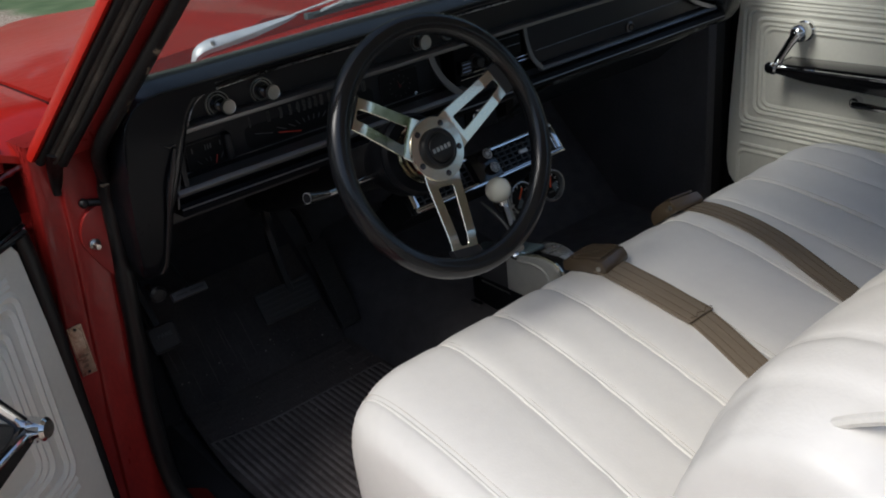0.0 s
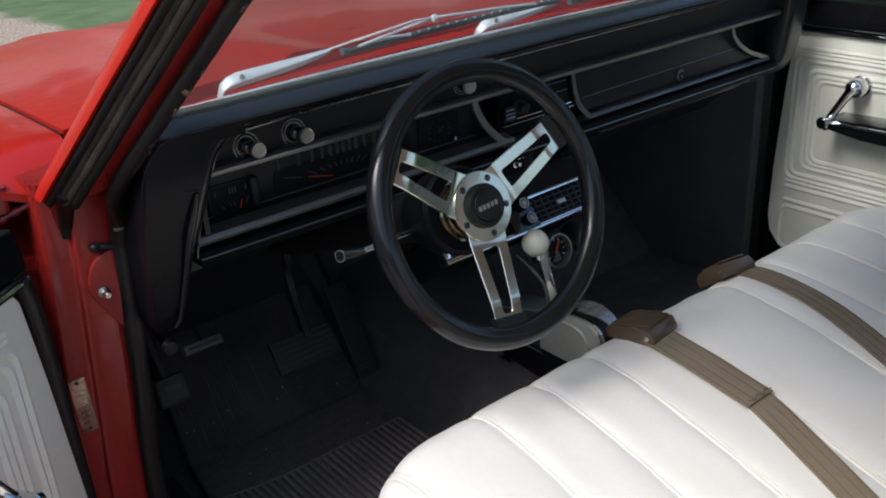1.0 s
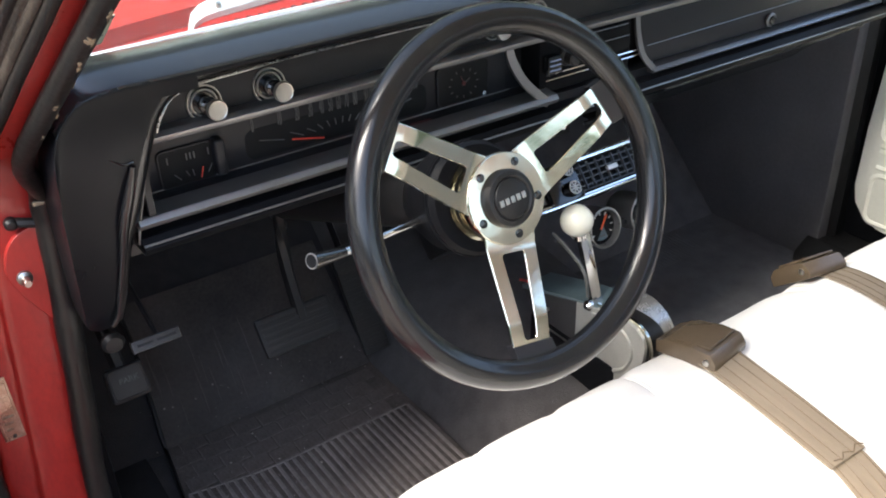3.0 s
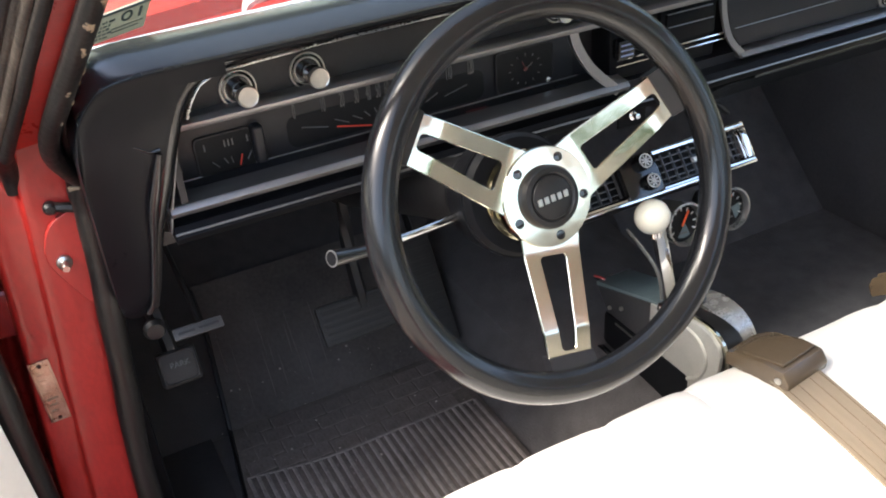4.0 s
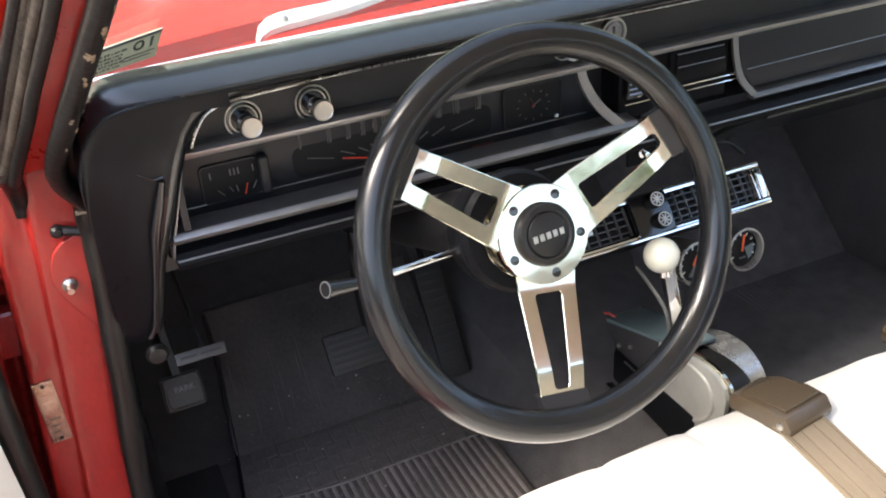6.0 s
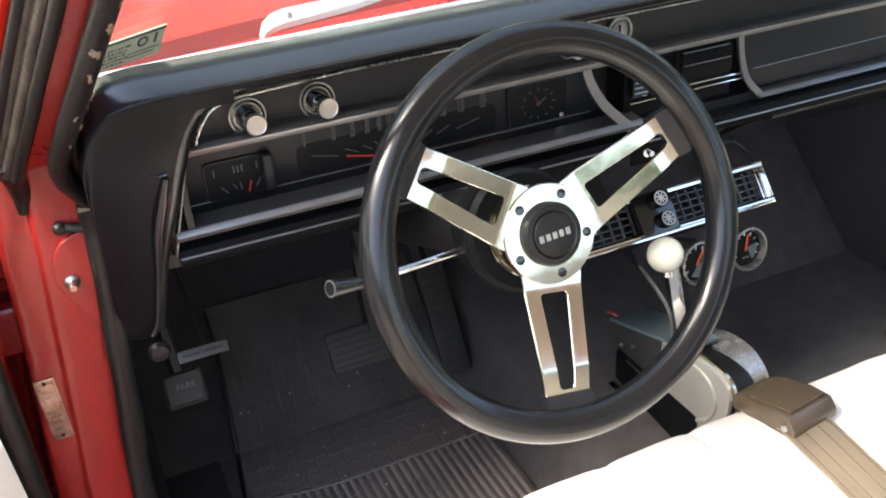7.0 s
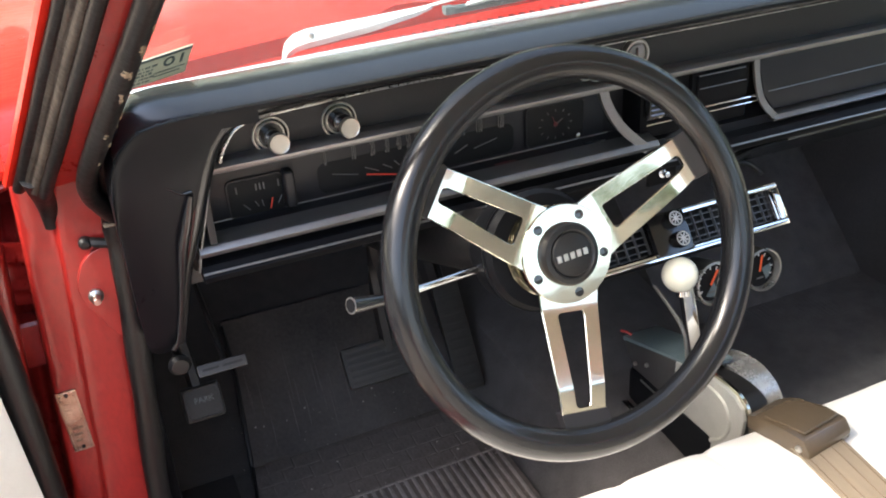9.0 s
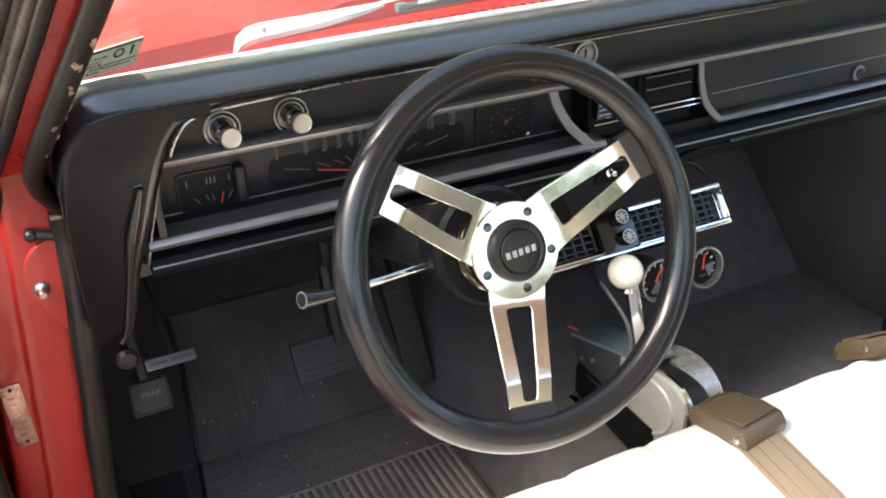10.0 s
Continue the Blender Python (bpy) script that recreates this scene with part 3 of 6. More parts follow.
for u, r, sm, flat in ((0.0, 0.0058, RUBBER, 1.0), (0.17, 0.0022, GLOSS, 1.0), (0.30, 0.0042, SEAL, 1.0), (0.42, 0.0018, RUBBER, 1.0), (0.58, 0.0062, SEAL, 0.75), (0.72, 0.0020, GLOSS, 1.0), (0.95, 0.0066, RUBBER, 0.9)):
    p = Vector((-0.7685 + 0.0237 * u, 0.1945 - 0.0241 * u, 0.945 + 0.001 * u)) - UPWARD * (0.008 - 0.006 * math.sin(5 * u))
    part("door_seal", tube([p + UPWARD * (LEN + 0.05) * i / 14 + Vector((0.0003 * math.sin(2.1 * i + 9 * u), 0, 0.0003 * math.cos(1.3 * i))) for i in range(15)], r, 14, flat, (1, 0, 0)), sm, car, "weathered rubber door seal rib")
along = Vector((0.0237, -0.0241, 0.001))
face_out = UPWARD.cross(along).normalized()
face_out = face_out if face_out.y < 0 else -face_out


def seal_band(u, v):
    """The flat rubber between the ribs, a little lumpy."""
    p = Vector((-0.7685, 0.1945, 0.945)) + along * (-0.06 + 1.06 * u) + UPWARD * ((LEN + 0.04) * v + 0.004 * math.sin(9 * u))
    return p + face_out * (0.0032 + 0.0008 * noise.noise((u * 9, v * 30, 0)) + 0.0006 * noise.noise((u * 30, v * 8, 5)))


part("seal_band", sheet(seal_band, 16, 60, tuple(-0.004 * face_out)), SEAL, car, "flat weathered rubber between the ribs")
part("seal_end", tube(spline([(-0.754, 0.178, 0.955), (-0.754, 0.196, 0.938), (-0.753, 0.214, 0.918), (-0.753, 0.224, 0.900), (-0.754, 0.228, 0.884)], 4), [0.013 - 0.0004 * i for i in range(17)], 12, 0.75), RUBBER, car, "loose end of the rubber seal")
TRIM0 = Vector((-0.716, 0.146, 0.950))
part("inner_seal", tube(spline([(-0.697, 0.198, 0.896), (-0.704, 0.178, 0.914), (-0.712, 0.158, 0.937)] + [tuple(TRIM0 + UPWARD * t + Vector((0.0006 * math.sin(60 * t), 0, 0))) for t in (0.02, 0.08, 0.16, 0.25, 0.36, LEN)], 4), 0.0092, 16, 1.0, (1, 0, 0)), RUBBER, car, "cracked black inner pillar trim")
rng = random.Random(4)
flakes = bmesh.new()
E1 = (Vector((1, 0, 0)) - UPWARD * UPWARD.x).normalized()
E2 = UPWARD.cross(E1)
if E2.y > 0:
    E2 = -E2
for i in range(17):
    t0, f0 = rng.uniform(0.03, 0.36), rng.uniform(-0.2, 1.3)
    size = rng.uniform(0.0009, 0.0034) * (0.5 + 2.0 * t0)
    for k in range(5):
        t, f = t0 + rng.uniform(-1, 1) * size * 2.2, f0 + rng.uniform(-1, 1) * size * 70
        q = TRIM0 + UPWARD * t + (E2 * math.cos(f) + E1 * math.sin(f)) * 0.0090
        out = (E2 * math.cos(f) + E1 * math.sin(f))
        m = Matrix((UPWARD, out.cross(UPWARD), out)).transposed().to_4x4()
        bmesh.ops.create_icosphere(flakes, subdivisions=1, radius=1, matrix=Matrix.Translation(q) @ m @ Matrix.Rotation(rng.uniform(0, 3), 4, "Z") @ Matrix.Diagonal((size * rng.uniform(0.6, 1.5), size * rng.uniform(0.4, 0.9), 0.0009, 1)))
tagged(part("worn_flake", flakes, WORN, car, "tan flakes where the trim has worn through"), kind="stuff")

# windshield and trim; the roof is unseen and added to shade the cabin
glass = part("windshield", sheet(lambda u, v: (-0.700 + 1.40 * u + (0.5 - u) * 0.26 * v, 0.325 - 0.41 * v + 0.02 * (1 - (2 * u - 1) ** 2), 0.955 + 0.35 * v), 16, 8, (0, 0.004, 0.004)), GLASS, car, "clear windshield glass")
glass.visible_shadow = False
part("windshield_trim", tube(spline([(-0.712, 0.300, 0.972), (-0.62, 0.316, 0.9745), (-0.3, 0.330, 0.977), (0, 0.334, 0.978), (0.3, 0.330, 0.977), (0.60, 0.316, 0.9745), (0.68, 0.300, 0.972)], 6), 0.0048, 8), STEEL, car, "bright windshield trim")
part("roof", sheet(lambda u, v: (-0.575 + 1.15 * u, -0.08 - 1.48 * v, 1.315 + 0.05 * (1 - (2 * u - 1) ** 4) * (1 - 0.5 * v)), 16, 12, (0, 0, 0.03)), RED, car, "unseen red roof, added to shade the cabin")
# Out of view as well; its pale colour bounces light into the cabin.
part("headliner", sheet(lambda u, v: (-0.565 + 1.13 * u, -0.09 - 1.45 * v, 1.305 + 0.045 * (1 - (2 * u - 1) ** 4) * (1 - 0.5 * v)), 12, 8, (0, 0, -0.01)), HEADLINER, car, "unseen ivory headliner, added to bounce light")
part("header_trim", box(-0.56, 0.56, -0.13, -0.06, 1.285, 1.318, 0.01), HEADLINER, car)
for s in (-1, 1):
    part("roof_rail", tube([(s * 0.575, -0.07, 1.30), (s * 0.578, -0.6, 1.305), (s * 0.575, -1.5, 1.30)], 0.022, 10), HEADLINER, car, "ivory trim on the added roof's rail")
part("rear_bulkhead", box(-0.72, 0.72, -1.12, -1.08, 0.25, 0.93, 0.01), SEAT, car)
for s in (-1, 1):
    part("rear_pillar", prism([(-1.10, 0.92), (-1.40, 0.92), (-1.62, 1.30), (-1.38, 1.31)], s * 0.60 - 0.03, s * 0.60 + 0.03), HEADLINER, car, "ivory covered rear pillar of the added roof")
    part("rear_quarter", prism([(-1.08, 0.25), (-1.08, 0.94), (-2.6, 0.92), (-2.6, 0.25)], s * 0.86 - 0.06, s * 0.86 + 0.06, bevel=0.02), RED, car)
part("rear_deck", box(-0.80, 0.80, -2.6, -1.66, 0.78, 0.82, 0.01), RED, car, "red rear deck")
# Added out of view so that the spokes reflect white above the red deck.
part("parcel_shelf", box(-0.80, 0.80, -1.655, -1.125, 0.86, 0.905, 0.008), SEAT, car, "unseen white parcel shelf, added for the spokes to reflect")

# ---- dashboard ----
dash = thing("dashboard", (0, 0.25, 0.9), "black dashboard with satin aluminium strips across its whole width", "dashboard")
pad_loop = spline([(0.150, 0.998), (0.124, 0.9975), (0.109, 1.0025), (0.116, 1.0120), (0.150, 1.019), (0.230, 1.003), (0.330, 0.958), (0.336, 0.940), (0.20, 0.968)], 5, True)


def pad_station(x, k, drop):
    return [(x, 0.20 + (p.x - 0.20) * k, 0.975 + (p.y - 0.975) * k - drop) for p in pad_loop]


stations = [(-0.600, 0.98, 0.001), (-0.58, 1, 0), (0.0, 1.0, -0.004), (0.54, 1, 0), (0.60, 1, 0.003), (0.64, 0.95, 0.010), (0.66, 0.80, 0.02), (0.667, 0.55, 0.03)]
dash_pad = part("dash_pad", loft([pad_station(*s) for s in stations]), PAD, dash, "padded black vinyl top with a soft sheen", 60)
dash_pad.data.materials.append(PAD_SHADED)
# Faces not turned upwards take the darker colour, as painted shade.
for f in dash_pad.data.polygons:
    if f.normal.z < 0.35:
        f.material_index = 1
# end cap, curving down the left side
end_prof = spline([(0.128, 1.000), (0.116, 0.95), (0.130, 0.865), (0.146, 0.830), (0.168, 0.812), (0.21, 0.804), (0.28, 0.80), (0.32, 0.84), (0.33, 0.95), (0.22, 0.99)], 4, True)


def corner_loop(x, low, drop):
    """The pad's own section at x, its front drawn down to a lower edge and rounded off towards the door."""
    top = [(0.20 + (p.x - 0.20) * 1.003, 0.975 + (p.y - 0.975) * 1.003) for p in pad_loop[10:31]][::-1]
    k = 1 - 0.06 * min(1, max(0, (-0.55 - x) / 0.10))
    out = [(x, y if y < 0.2 else 0.2 + (y - 0.2) * k, z - drop * min(1, max(0, (z - 0.90) / 0.1))) for y, z in top]
    z1 = out[-1][2] - 0.012
    for q in range(11):
        z = z1 + (low - z1) * q / 10
        out.append((x, 0.1092 + 0.0015 * q / 10 + max(0, 0.955 - z) * 0.23, z))
    return out + [(x, 0.112 + max(0, 0.955 - low) * 0.23 + 0.012, low - 0.006), (x, 0.30, min(low - 0.004, 0.93))]


corner_rows = [(-0.560, 0.998, 0), (-0.590, 0.994, 0), (-0.606, 0.975, 0), (-0.616, 0.955, 0), (-0.625, 0.928, 0), (-0.637, 0.886, 0.0005), (-0.650, 0.838, 0.002), (-0.660, 0.796, 0.004), (-0.667, 0.766, 0.007), (-0.678, 0.756, 0.013), (-0.690, 0.754, 0.021), (-0.700, 0.755, 0.031), (-0.708, 0.758, 0.046), (-0.713, 0.764, 0.065), (-0.7145, 0.78, 0.085)]
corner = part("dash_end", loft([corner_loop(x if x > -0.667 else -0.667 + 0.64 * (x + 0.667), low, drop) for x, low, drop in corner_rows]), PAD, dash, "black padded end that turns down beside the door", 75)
corner.data.materials.append(PAD_SHADED)
# Here too the shade on front and side faces is in the colour.
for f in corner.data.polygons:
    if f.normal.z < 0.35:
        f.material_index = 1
part("pad_fold", tube(spline([(-0.652, 0.1122, 0.947), (-0.645, 0.1130, 0.942), (-0.638, 0.1140, 0.937), (-0.629, 0.1140, 0.9375)], 5), [0.0004 + 0.0001 * i for i in range(16)], 8, up=(0, 1, 0)), ROLL, dash, "folded lower edge of the padding")
ridge = spline([(-0.631, 0.1135, 0.934), (-0.639, 0.1180, 0.905), (-0.646, 0.1235, 0.880), (-0.652, 0.1325, 0.845), (-0.660, 0.1440, 0.800), (-0.666, 0.1515, 0.770), (-0.673, 0.1555, 0.757)], 6)
part("end_ridge", tube(ridge, [0.0030 + 0.0022 * math.sin(math.pi * min(1, i / 20)) for i in range(len(ridge))], 12, up=(0, 1, 0)), ROLL, dash, "rounded glossy edge of the end panel", 60)
part("dash_end", loft([[(x, 0.22 + (p.x - 0.22) * k, 0.90 + (p.y - 0.90) * k) for p in end_prof] for x, k in ((0.606, 0.90), (0.612, 0.975), (0.622, 1), (0.654, 1), (0.662, 0.985), (0.664, 0.95))]), PAD, dash, "black moulded end of the dashboard", 50)
part("dash_body", prism([(0.152, 0.995), (0.152, 0.944), (0.195, 0.942), (0.195, 0.862), (0.158, 0.858), (0.158, 0.835), (0.20, 0.815), (0.33, 0.80), (0.335, 0.955), (0.20, 0.985)], -0.634, 0.608), FACE, dash, "matt black dash face")
part("upper_panel", box(-0.596, 0.594, 0.1511, 0.1530, 0.9508, 0.9880), UPPER, dash, "grained black upper panel")
part("upper_strip", prism([(0.135, 0.9395), (0.132, 0.946), (0.138, 0.950), (0.155, 0.950), (0.155, 0.9395)], -0.612, 0.600, bevel=0.0012), SATIN, dash, "satin aluminium upper strip")
part("top_line", tube(spline([(0.596, 0.1455, 0.9893), (0.2, 0.1455, 0.9893), (-0.381, 0.1435, 0.9883), (-0.499, 0.1405, 0.9865), (-0.553, 0.1385, 0.9845), (-0.568, 0.1375, 0.9820), (-0.5795, 0.1375, 0.9765), (-0.5875, 0.1375, 0.967), (-0.594, 0.1375, 0.956), (-0.5985, 0.1375, 0.943)], 6), 0.0015, 8), BRIGHT, dash, "thin bright line under the pad")
# lower strips
part("cluster_strip", prism([(0.139, 0.8565), (0.135, 0.8625), (0.140, 0.8675), (0.165, 0.8700), (0.165, 0.8565)], -0.631, -0.106, bevel=0.0012), SATIN, dash, "satin aluminium strip under the instruments")
part("glovebox_strip", prism([(0.147, 0.8510), (0.144, 0.8545), (0.149, 0.859), (0.165, 0.861), (0.165, 0.8510)], 0.070, 0.592, bevel=0.0012), SATIN, dash, "satin aluminium strip under the glovebox")
part("lower_lip", prism([(0.136, 0.830), (0.132, 0.838), (0.140, 0.847), (0.17, 0.847), (0.17, 0.828)], -0.632, 0.606, bevel=0.002), END, dash)
part("lower_line", tube([(-0.632, 0.133, 0.842), (0.602, 0.133, 0.838)], 0.0012, 6), SATIN, dash, "thin bright lower line")
# the upright bright edge at the driver's end, and the tube below it
part("side_line", tube(spline([(-0.604, 0.140, 0.952), (-0.613, 0.138, 0.92), (-0.628, 0.140, 0.868), (-0.634, 0.141, 0.842)], 5), 0.0013, 6), SATIN, dash, "thin bright upright edge")
roll_line = spline([(0.60, 0.1220, 1.003), (0.2, 0.1215, 1.005), (-0.3, 0.1215, 1.005), (-0.500, 0.1215, 1.005), (-0.552, 0.123, 1.003), (-0.588, 0.125, 0.993), (-0.608, 0.126, 0.972), (-0.621, 0.128, 0.938), (-0.635, 0.133, 0.892), (-0.648, 0.142, 0.848), (-0.659, 0.154, 0.795), (-0.667, 0.163, 0.762)], 7)
roll = part("pad_roll", tube(roll_line, [0.0085 + 0.0040 * min(1, max(0, (i - 24) / 12)) - 0.0045 * min(1, max(0, (i - 46) / 18)) for i in range(len(roll_line))], 12, up=(0, 1, 0)), ROLL, dash, "rounded black pad edge that turns down at the driver's end", 60)
# bezels that curve down from the upper strip
def bezel(pts, w, name="bezel"):
    line = spline([(x, y, z) for x, y, z in pts], 6)
    return part(name, tube(line, w, 4, 0.55, (0, 1, 0), turn=math.pi / 4), SATIN, dash, "curved satin bezel")


bezel([(-0.184, 0.140, 0.944), (-0.175, 0.143, 0.922), (-0.155, 0.144, 0.892), (-0.120, 0.141, 0.858)], 0.0075)
bezel([(0.034, 0.150, 0.940), (0.040, 0.151, 0.910), (0.052, 0.151, 0.880), (0.074, 0.150, 0.856)], 0.0055)
bezel([(0.462, 0.150, 0.940), (0.478, 0.151, 0.912), (0.520, 0.151, 0.882), (0.588, 0.150, 0.856)], 0.0055)
# centre stack
part("centre_panel", box(-0.118, 0.036, 0.160, 0.20, 0.862, 0.940, 0.003), END, dash, "black centre stack")
ashtray = part("ashtray_door", box(-0.052, 0.030, 0.154, 0.165, 0.893, 0.934, 0.003), END, dash, "black ashtray front")
part("ashtray_recess", prism([(-0.046, 0.928), (0.020, 0.928), (0.026, 0.900), (-0.046, 0.900)], 0.150, 0.156, "y", 0.001), END, ashtray)
part("recess_edge", tube([(-0.046, 0.1496, 0.9285), (0.020, 0.1496, 0.9285)], 0.0007, 6), SATIN, ashtray)
part("recess_edge", tube([(-0.044, 0.1496, 0.9130), (0.023, 0.1496, 0.9130)], 0.0006, 6), SATIN, ashtray)
for z, r in ((0.8870, 0.0015), (0.8800, 0.0011)):
    part("stack_line", tube([(-0.112, 0.1555, z), (0.052, 0.1555, z)], r, 6), CHROME, dash, "thin chrome line")
switch = part("stack_switch", box(-0.114, -0.092, 0.148, 0.162, 0.890, 0.912, 0.002), ROLL, dash, "small dark switch with pale blue marks")
for z in (0.894, 0.900, 0.906):
    part("switch_mark", box(-0.1115, -0.0945, 0.1470, 0.1485, z, z + 0.0016), BLUE, switch)
stack_knob = part("stack_knob", lathe([(0.012, 0), (0.012, 0.004), (0.009, 0.006), (0.009, 0.018), (0.007, 0.020), (0, 0.020)], rearward(-0.076, 0.160, 0.904), 20), BLACK, dash, "small black knob")
# glovebox
glovebox = part("glovebox_door", prism([(0.045, 0.936), (0.060, 0.885), (0.078, 0.862), (0.575, 0.862), (0.510, 0.887), (0.474, 0.915), (0.462, 0.936)], 0.158, 0.175, "y", 0.003), FACE, dash, "black glovebox door")
part("crease", tube([(0.066, 0.157, 0.888), (0.500, 0.157, 0.892)], 0.0006, 6), SATIN, glovebox)
lock = part("glovebox_lock", lathe([(0.0105, 0), (0.0105, 0.003), (0.0085, 0.0045), (0.0080, 0.003), (0, 0.003)], rearward(0.322, 0.1572, 0.8735), 22), SATIN, glovebox, "round chrome glovebox lock", 20)
part("lock_barrel", lathe([(0.0060, 0), (0.0060, 0.0055), (0.0052, 0.0065), (0, 0.0062)], rearward(0.322, 0.1572, 0.8735), 18), GLOSS, glovebox, "dark lock barrel", 20)
part("underside_panel", sheet(lambda u, v: (0.10 + 0.46 * u, 0.150 + 0.12 * v, 0.827 - 0.05 * v - 0.03 * v * v), 8, 6, (0, 0, -0.008)), PAD, dash, "dark grey panel under the glovebox")
part("underside_edge", tube([(0.10, 0.146, 0.828), (0.155, 0.166, 0.816), (0.50, 0.166, 0.812), (0.53, 0.148, 0.826)], 0.0025, 6), SATIN, dash)
part("under_dash", prism([(0.20, 0.80), (0.74, 0.78), (0.74, 0.84), (0.34, 0.86), (0.20, 0.83)], -0.69, 0.69), UNDER, dash)


# control knobs with round bezels
def dash_knob(x, z, reach=0.042, r=0.0135, bez=0.023):
    base = part("control_knob", lathe([(0.005, -0.001), (0.005, reach - 0.012), (r * 0.75, reach - 0.010), (r, reach - 0.004), (r, reach), (r * 0.9, reach + 0.0015), (r * 0.84, reach + 0.0008), (0, reach + 0.0008)], rearward(x, 0.152, z, 4), 28), GLOSS, dash, "push-pull knob with a dark barrel")
    part("knob_face", lathe([(r * 1.01, reach - 0.0025), (r * 1.01, reach + 0.0002), (r * 0.93, reach + 0.0021), (r * 0.84, reach + 0.0016), (0, reach + 0.0012)], rearward(x, 0.152, z, 4), 28), SPUN, base, "spun bright face", 12)
    kb = part("knob_bezel", lathe([(bez, 0.0), (bez, 0.0012), (bez - 0.001, 0.0016), (0.008, 0.0012), (0, 0.0012)], rearward(x, 0.1515, z, 4), 32), GLOSS, base, "stepped round bezel")
    for rr in (bez - 0.0008, bez - 0.0050):
        kr = new("bezel_ring", finish("bezel_ring", lathe([(rr + 0.0009, 0.001), (rr + 0.0005, 0.0030), (rr - 0.0005, 0.0030), (rr - 0.0009, 0.001)], rearward(x, 0.1515, z, 4), 32), SPUN))
        kr.parent, kr.matrix_parent_inverse = base, Matrix()
    part("knob_collar", lathe([(0.0085, 0.0), (0.0085, 0.016), (0.006, 0.018), (0, 0.018)], rearward(x, 0.1515, z, 4), 20), GLOSS, base)


dash_knob(-0.544, 0.9610, 0.035, 0.0099, 0.0178)
dash_knob(-0.476, 0.9625, 0.035, 0.0099, 0.0178)
dash_knob(-0.197, 0.9650, 0.022, 0.011, 0.014)
ign = part("ignition_lock", lathe([(0.0165, 0), (0.0165, 0.004), (0.0155, 0.0062), (0.0138, 0.0062), (0.0130, 0.004)], rearward(-0.137, 0.150, 0.971), 30), SPUN, dash, "bright ring round the ignition lock")
part("lock_face", lathe([(0.0130, 0.0), (0.0130, 0.0025), (0.0105, 0.0028), (0.0098, 0.0045), (0, 0.0045)], rearward(-0.137, 0.150, 0.971), 26), SATIN, ign, "worn lock face")
part("keyway", box(-0.1384, -0.1356, 0.1448, 0.1465, 0.964, 0.978), GLOSS, ign)

# instrument cluster
cluster = part("instrument_panel", box(-0.612, -0.150, 0.187, 0.196, 0.866, 0.938, 0.001), FACE, dash, "black instrument cluster with white markings")
part("cluster_ledge", prism([(0.150, 0.8665), (0.188, 0.8690), (0.192, 0.860), (0.150, 0.860)], -0.624, -0.120), FACE, dash)
part("ledge_crease", tube([(-0.612, 0.1855, 0.8690), (-0.145, 0.1855, 0.8700)], 0.0007, 6), SATIN, dash, "thin line along the ledge")
part("cluster_end", prism([(0.139, 0.869), (0.139, 0.938), (0.188, 0.938), (0.188, 0.869)], -0.619, -0.6125), FACE, dash)
for x0, x1, z in ((-0.606, -0.580, 0.8672), (-0.185, -0.160, 0.8685)):
    slot = part("indicator_slot", prism([(x0, 0.172), (x1, 0.168), (x1, 0.164), (x0, 0.162)], z, z + 0.0012, "z"), GLOSS, dash)
part("warning_lens", prism([(-0.300, 0.172), (-0.274, 0.172), (-0.274, 0.164), (-0.300, 0.164)], 0.8675, 0.8688, "z"), NEEDLE_DARK, dash, "dark red warning lens")
fuel = part("fuel_gauge", prism(rounded(-0.5605, 0.8885, 0.058, 0.040, 0.006), 0.1845, 0.188, "y", 0.001), DIAL, cluster, "rectangular dial with a red needle")
part("dial_frame", tube([(x, 0.1850, z) for x, z in rounded(-0.5605, 0.8885, 0.058, 0.040, 0.006)], 0.0012, 6, up=(0, 1, 0), closed=True), FACE, fuel)
for (xa, za), (xb, zb) in (((-0.575, 0.882), (-0.569, 0.875)), ((-0.563, 0.883), (-0.560, 0.877)), ((-0.556, 0.883), (-0.555, 0.876)), ((-0.535, 0.884), (-0.540, 0.876))):
    part("tick", tube([(xa, 0.1838, za), (xb, 0.1838, zb)], 0.0006, 4), DIM, fuel)
part("needle", tube([(-0.5485, 0.1832, 0.872), (-0.5450, 0.1832, 0.883)], 0.0008, 4), NEEDLE, fuel)
for x in (-0.580, -0.560, -0.556, -0.552, -0.537):
    part("marking", box(x - 0.0006, x + 0.0006, 0.1834, 0.1846, 0.8945, 0.9015), DIM, fuel)
part("dial_hump", box(-0.5335, -0.5215, 0.173, 0.189, 0.871, 0.911, 0.005, 3), FACE, cluster, "rounded ridge beside the fuel gauge")
clock = part("clock", prism(rounded(-0.2155, 0.8955, 0.074, 0.047, 0.006), 0.1845, 0.188, "y", 0.001), DIAL, cluster, "rectangular clock with a red hand")
part("dial_frame", tube([(x, 0.1850, z) for x, z in rounded(-0.2155, 0.8955, 0.074, 0.047, 0.006)], 0.0012, 6, up=(0, 1, 0), closed=True), FACE, clock)
for a in range(0, 360, 30):
    sa_, ca_ = math.sin(radians(a)), math.cos(radians(a))
    part("tick", tube([(-0.2155 + 0.0185 * sa_, 0.1838, 0.8945 + 0.0150 * ca_), (-0.2155 + 0.0215 * sa_, 0.1838, 0.8945 + 0.0180 * ca_)], 0.0005, 4), DIM, clock)
part("needle", tube([(-0.2155, 0.1832, 0.8945), (-0.2065, 0.1832, 0.9000)], 0.0006, 4), DIM, clock)
part("needle", tube([(-0.2155, 0.1830, 0.8945), (-0.2200, 0.1830, 0.9040)], 0.0005, 4), NEEDLE_DARK, clock)
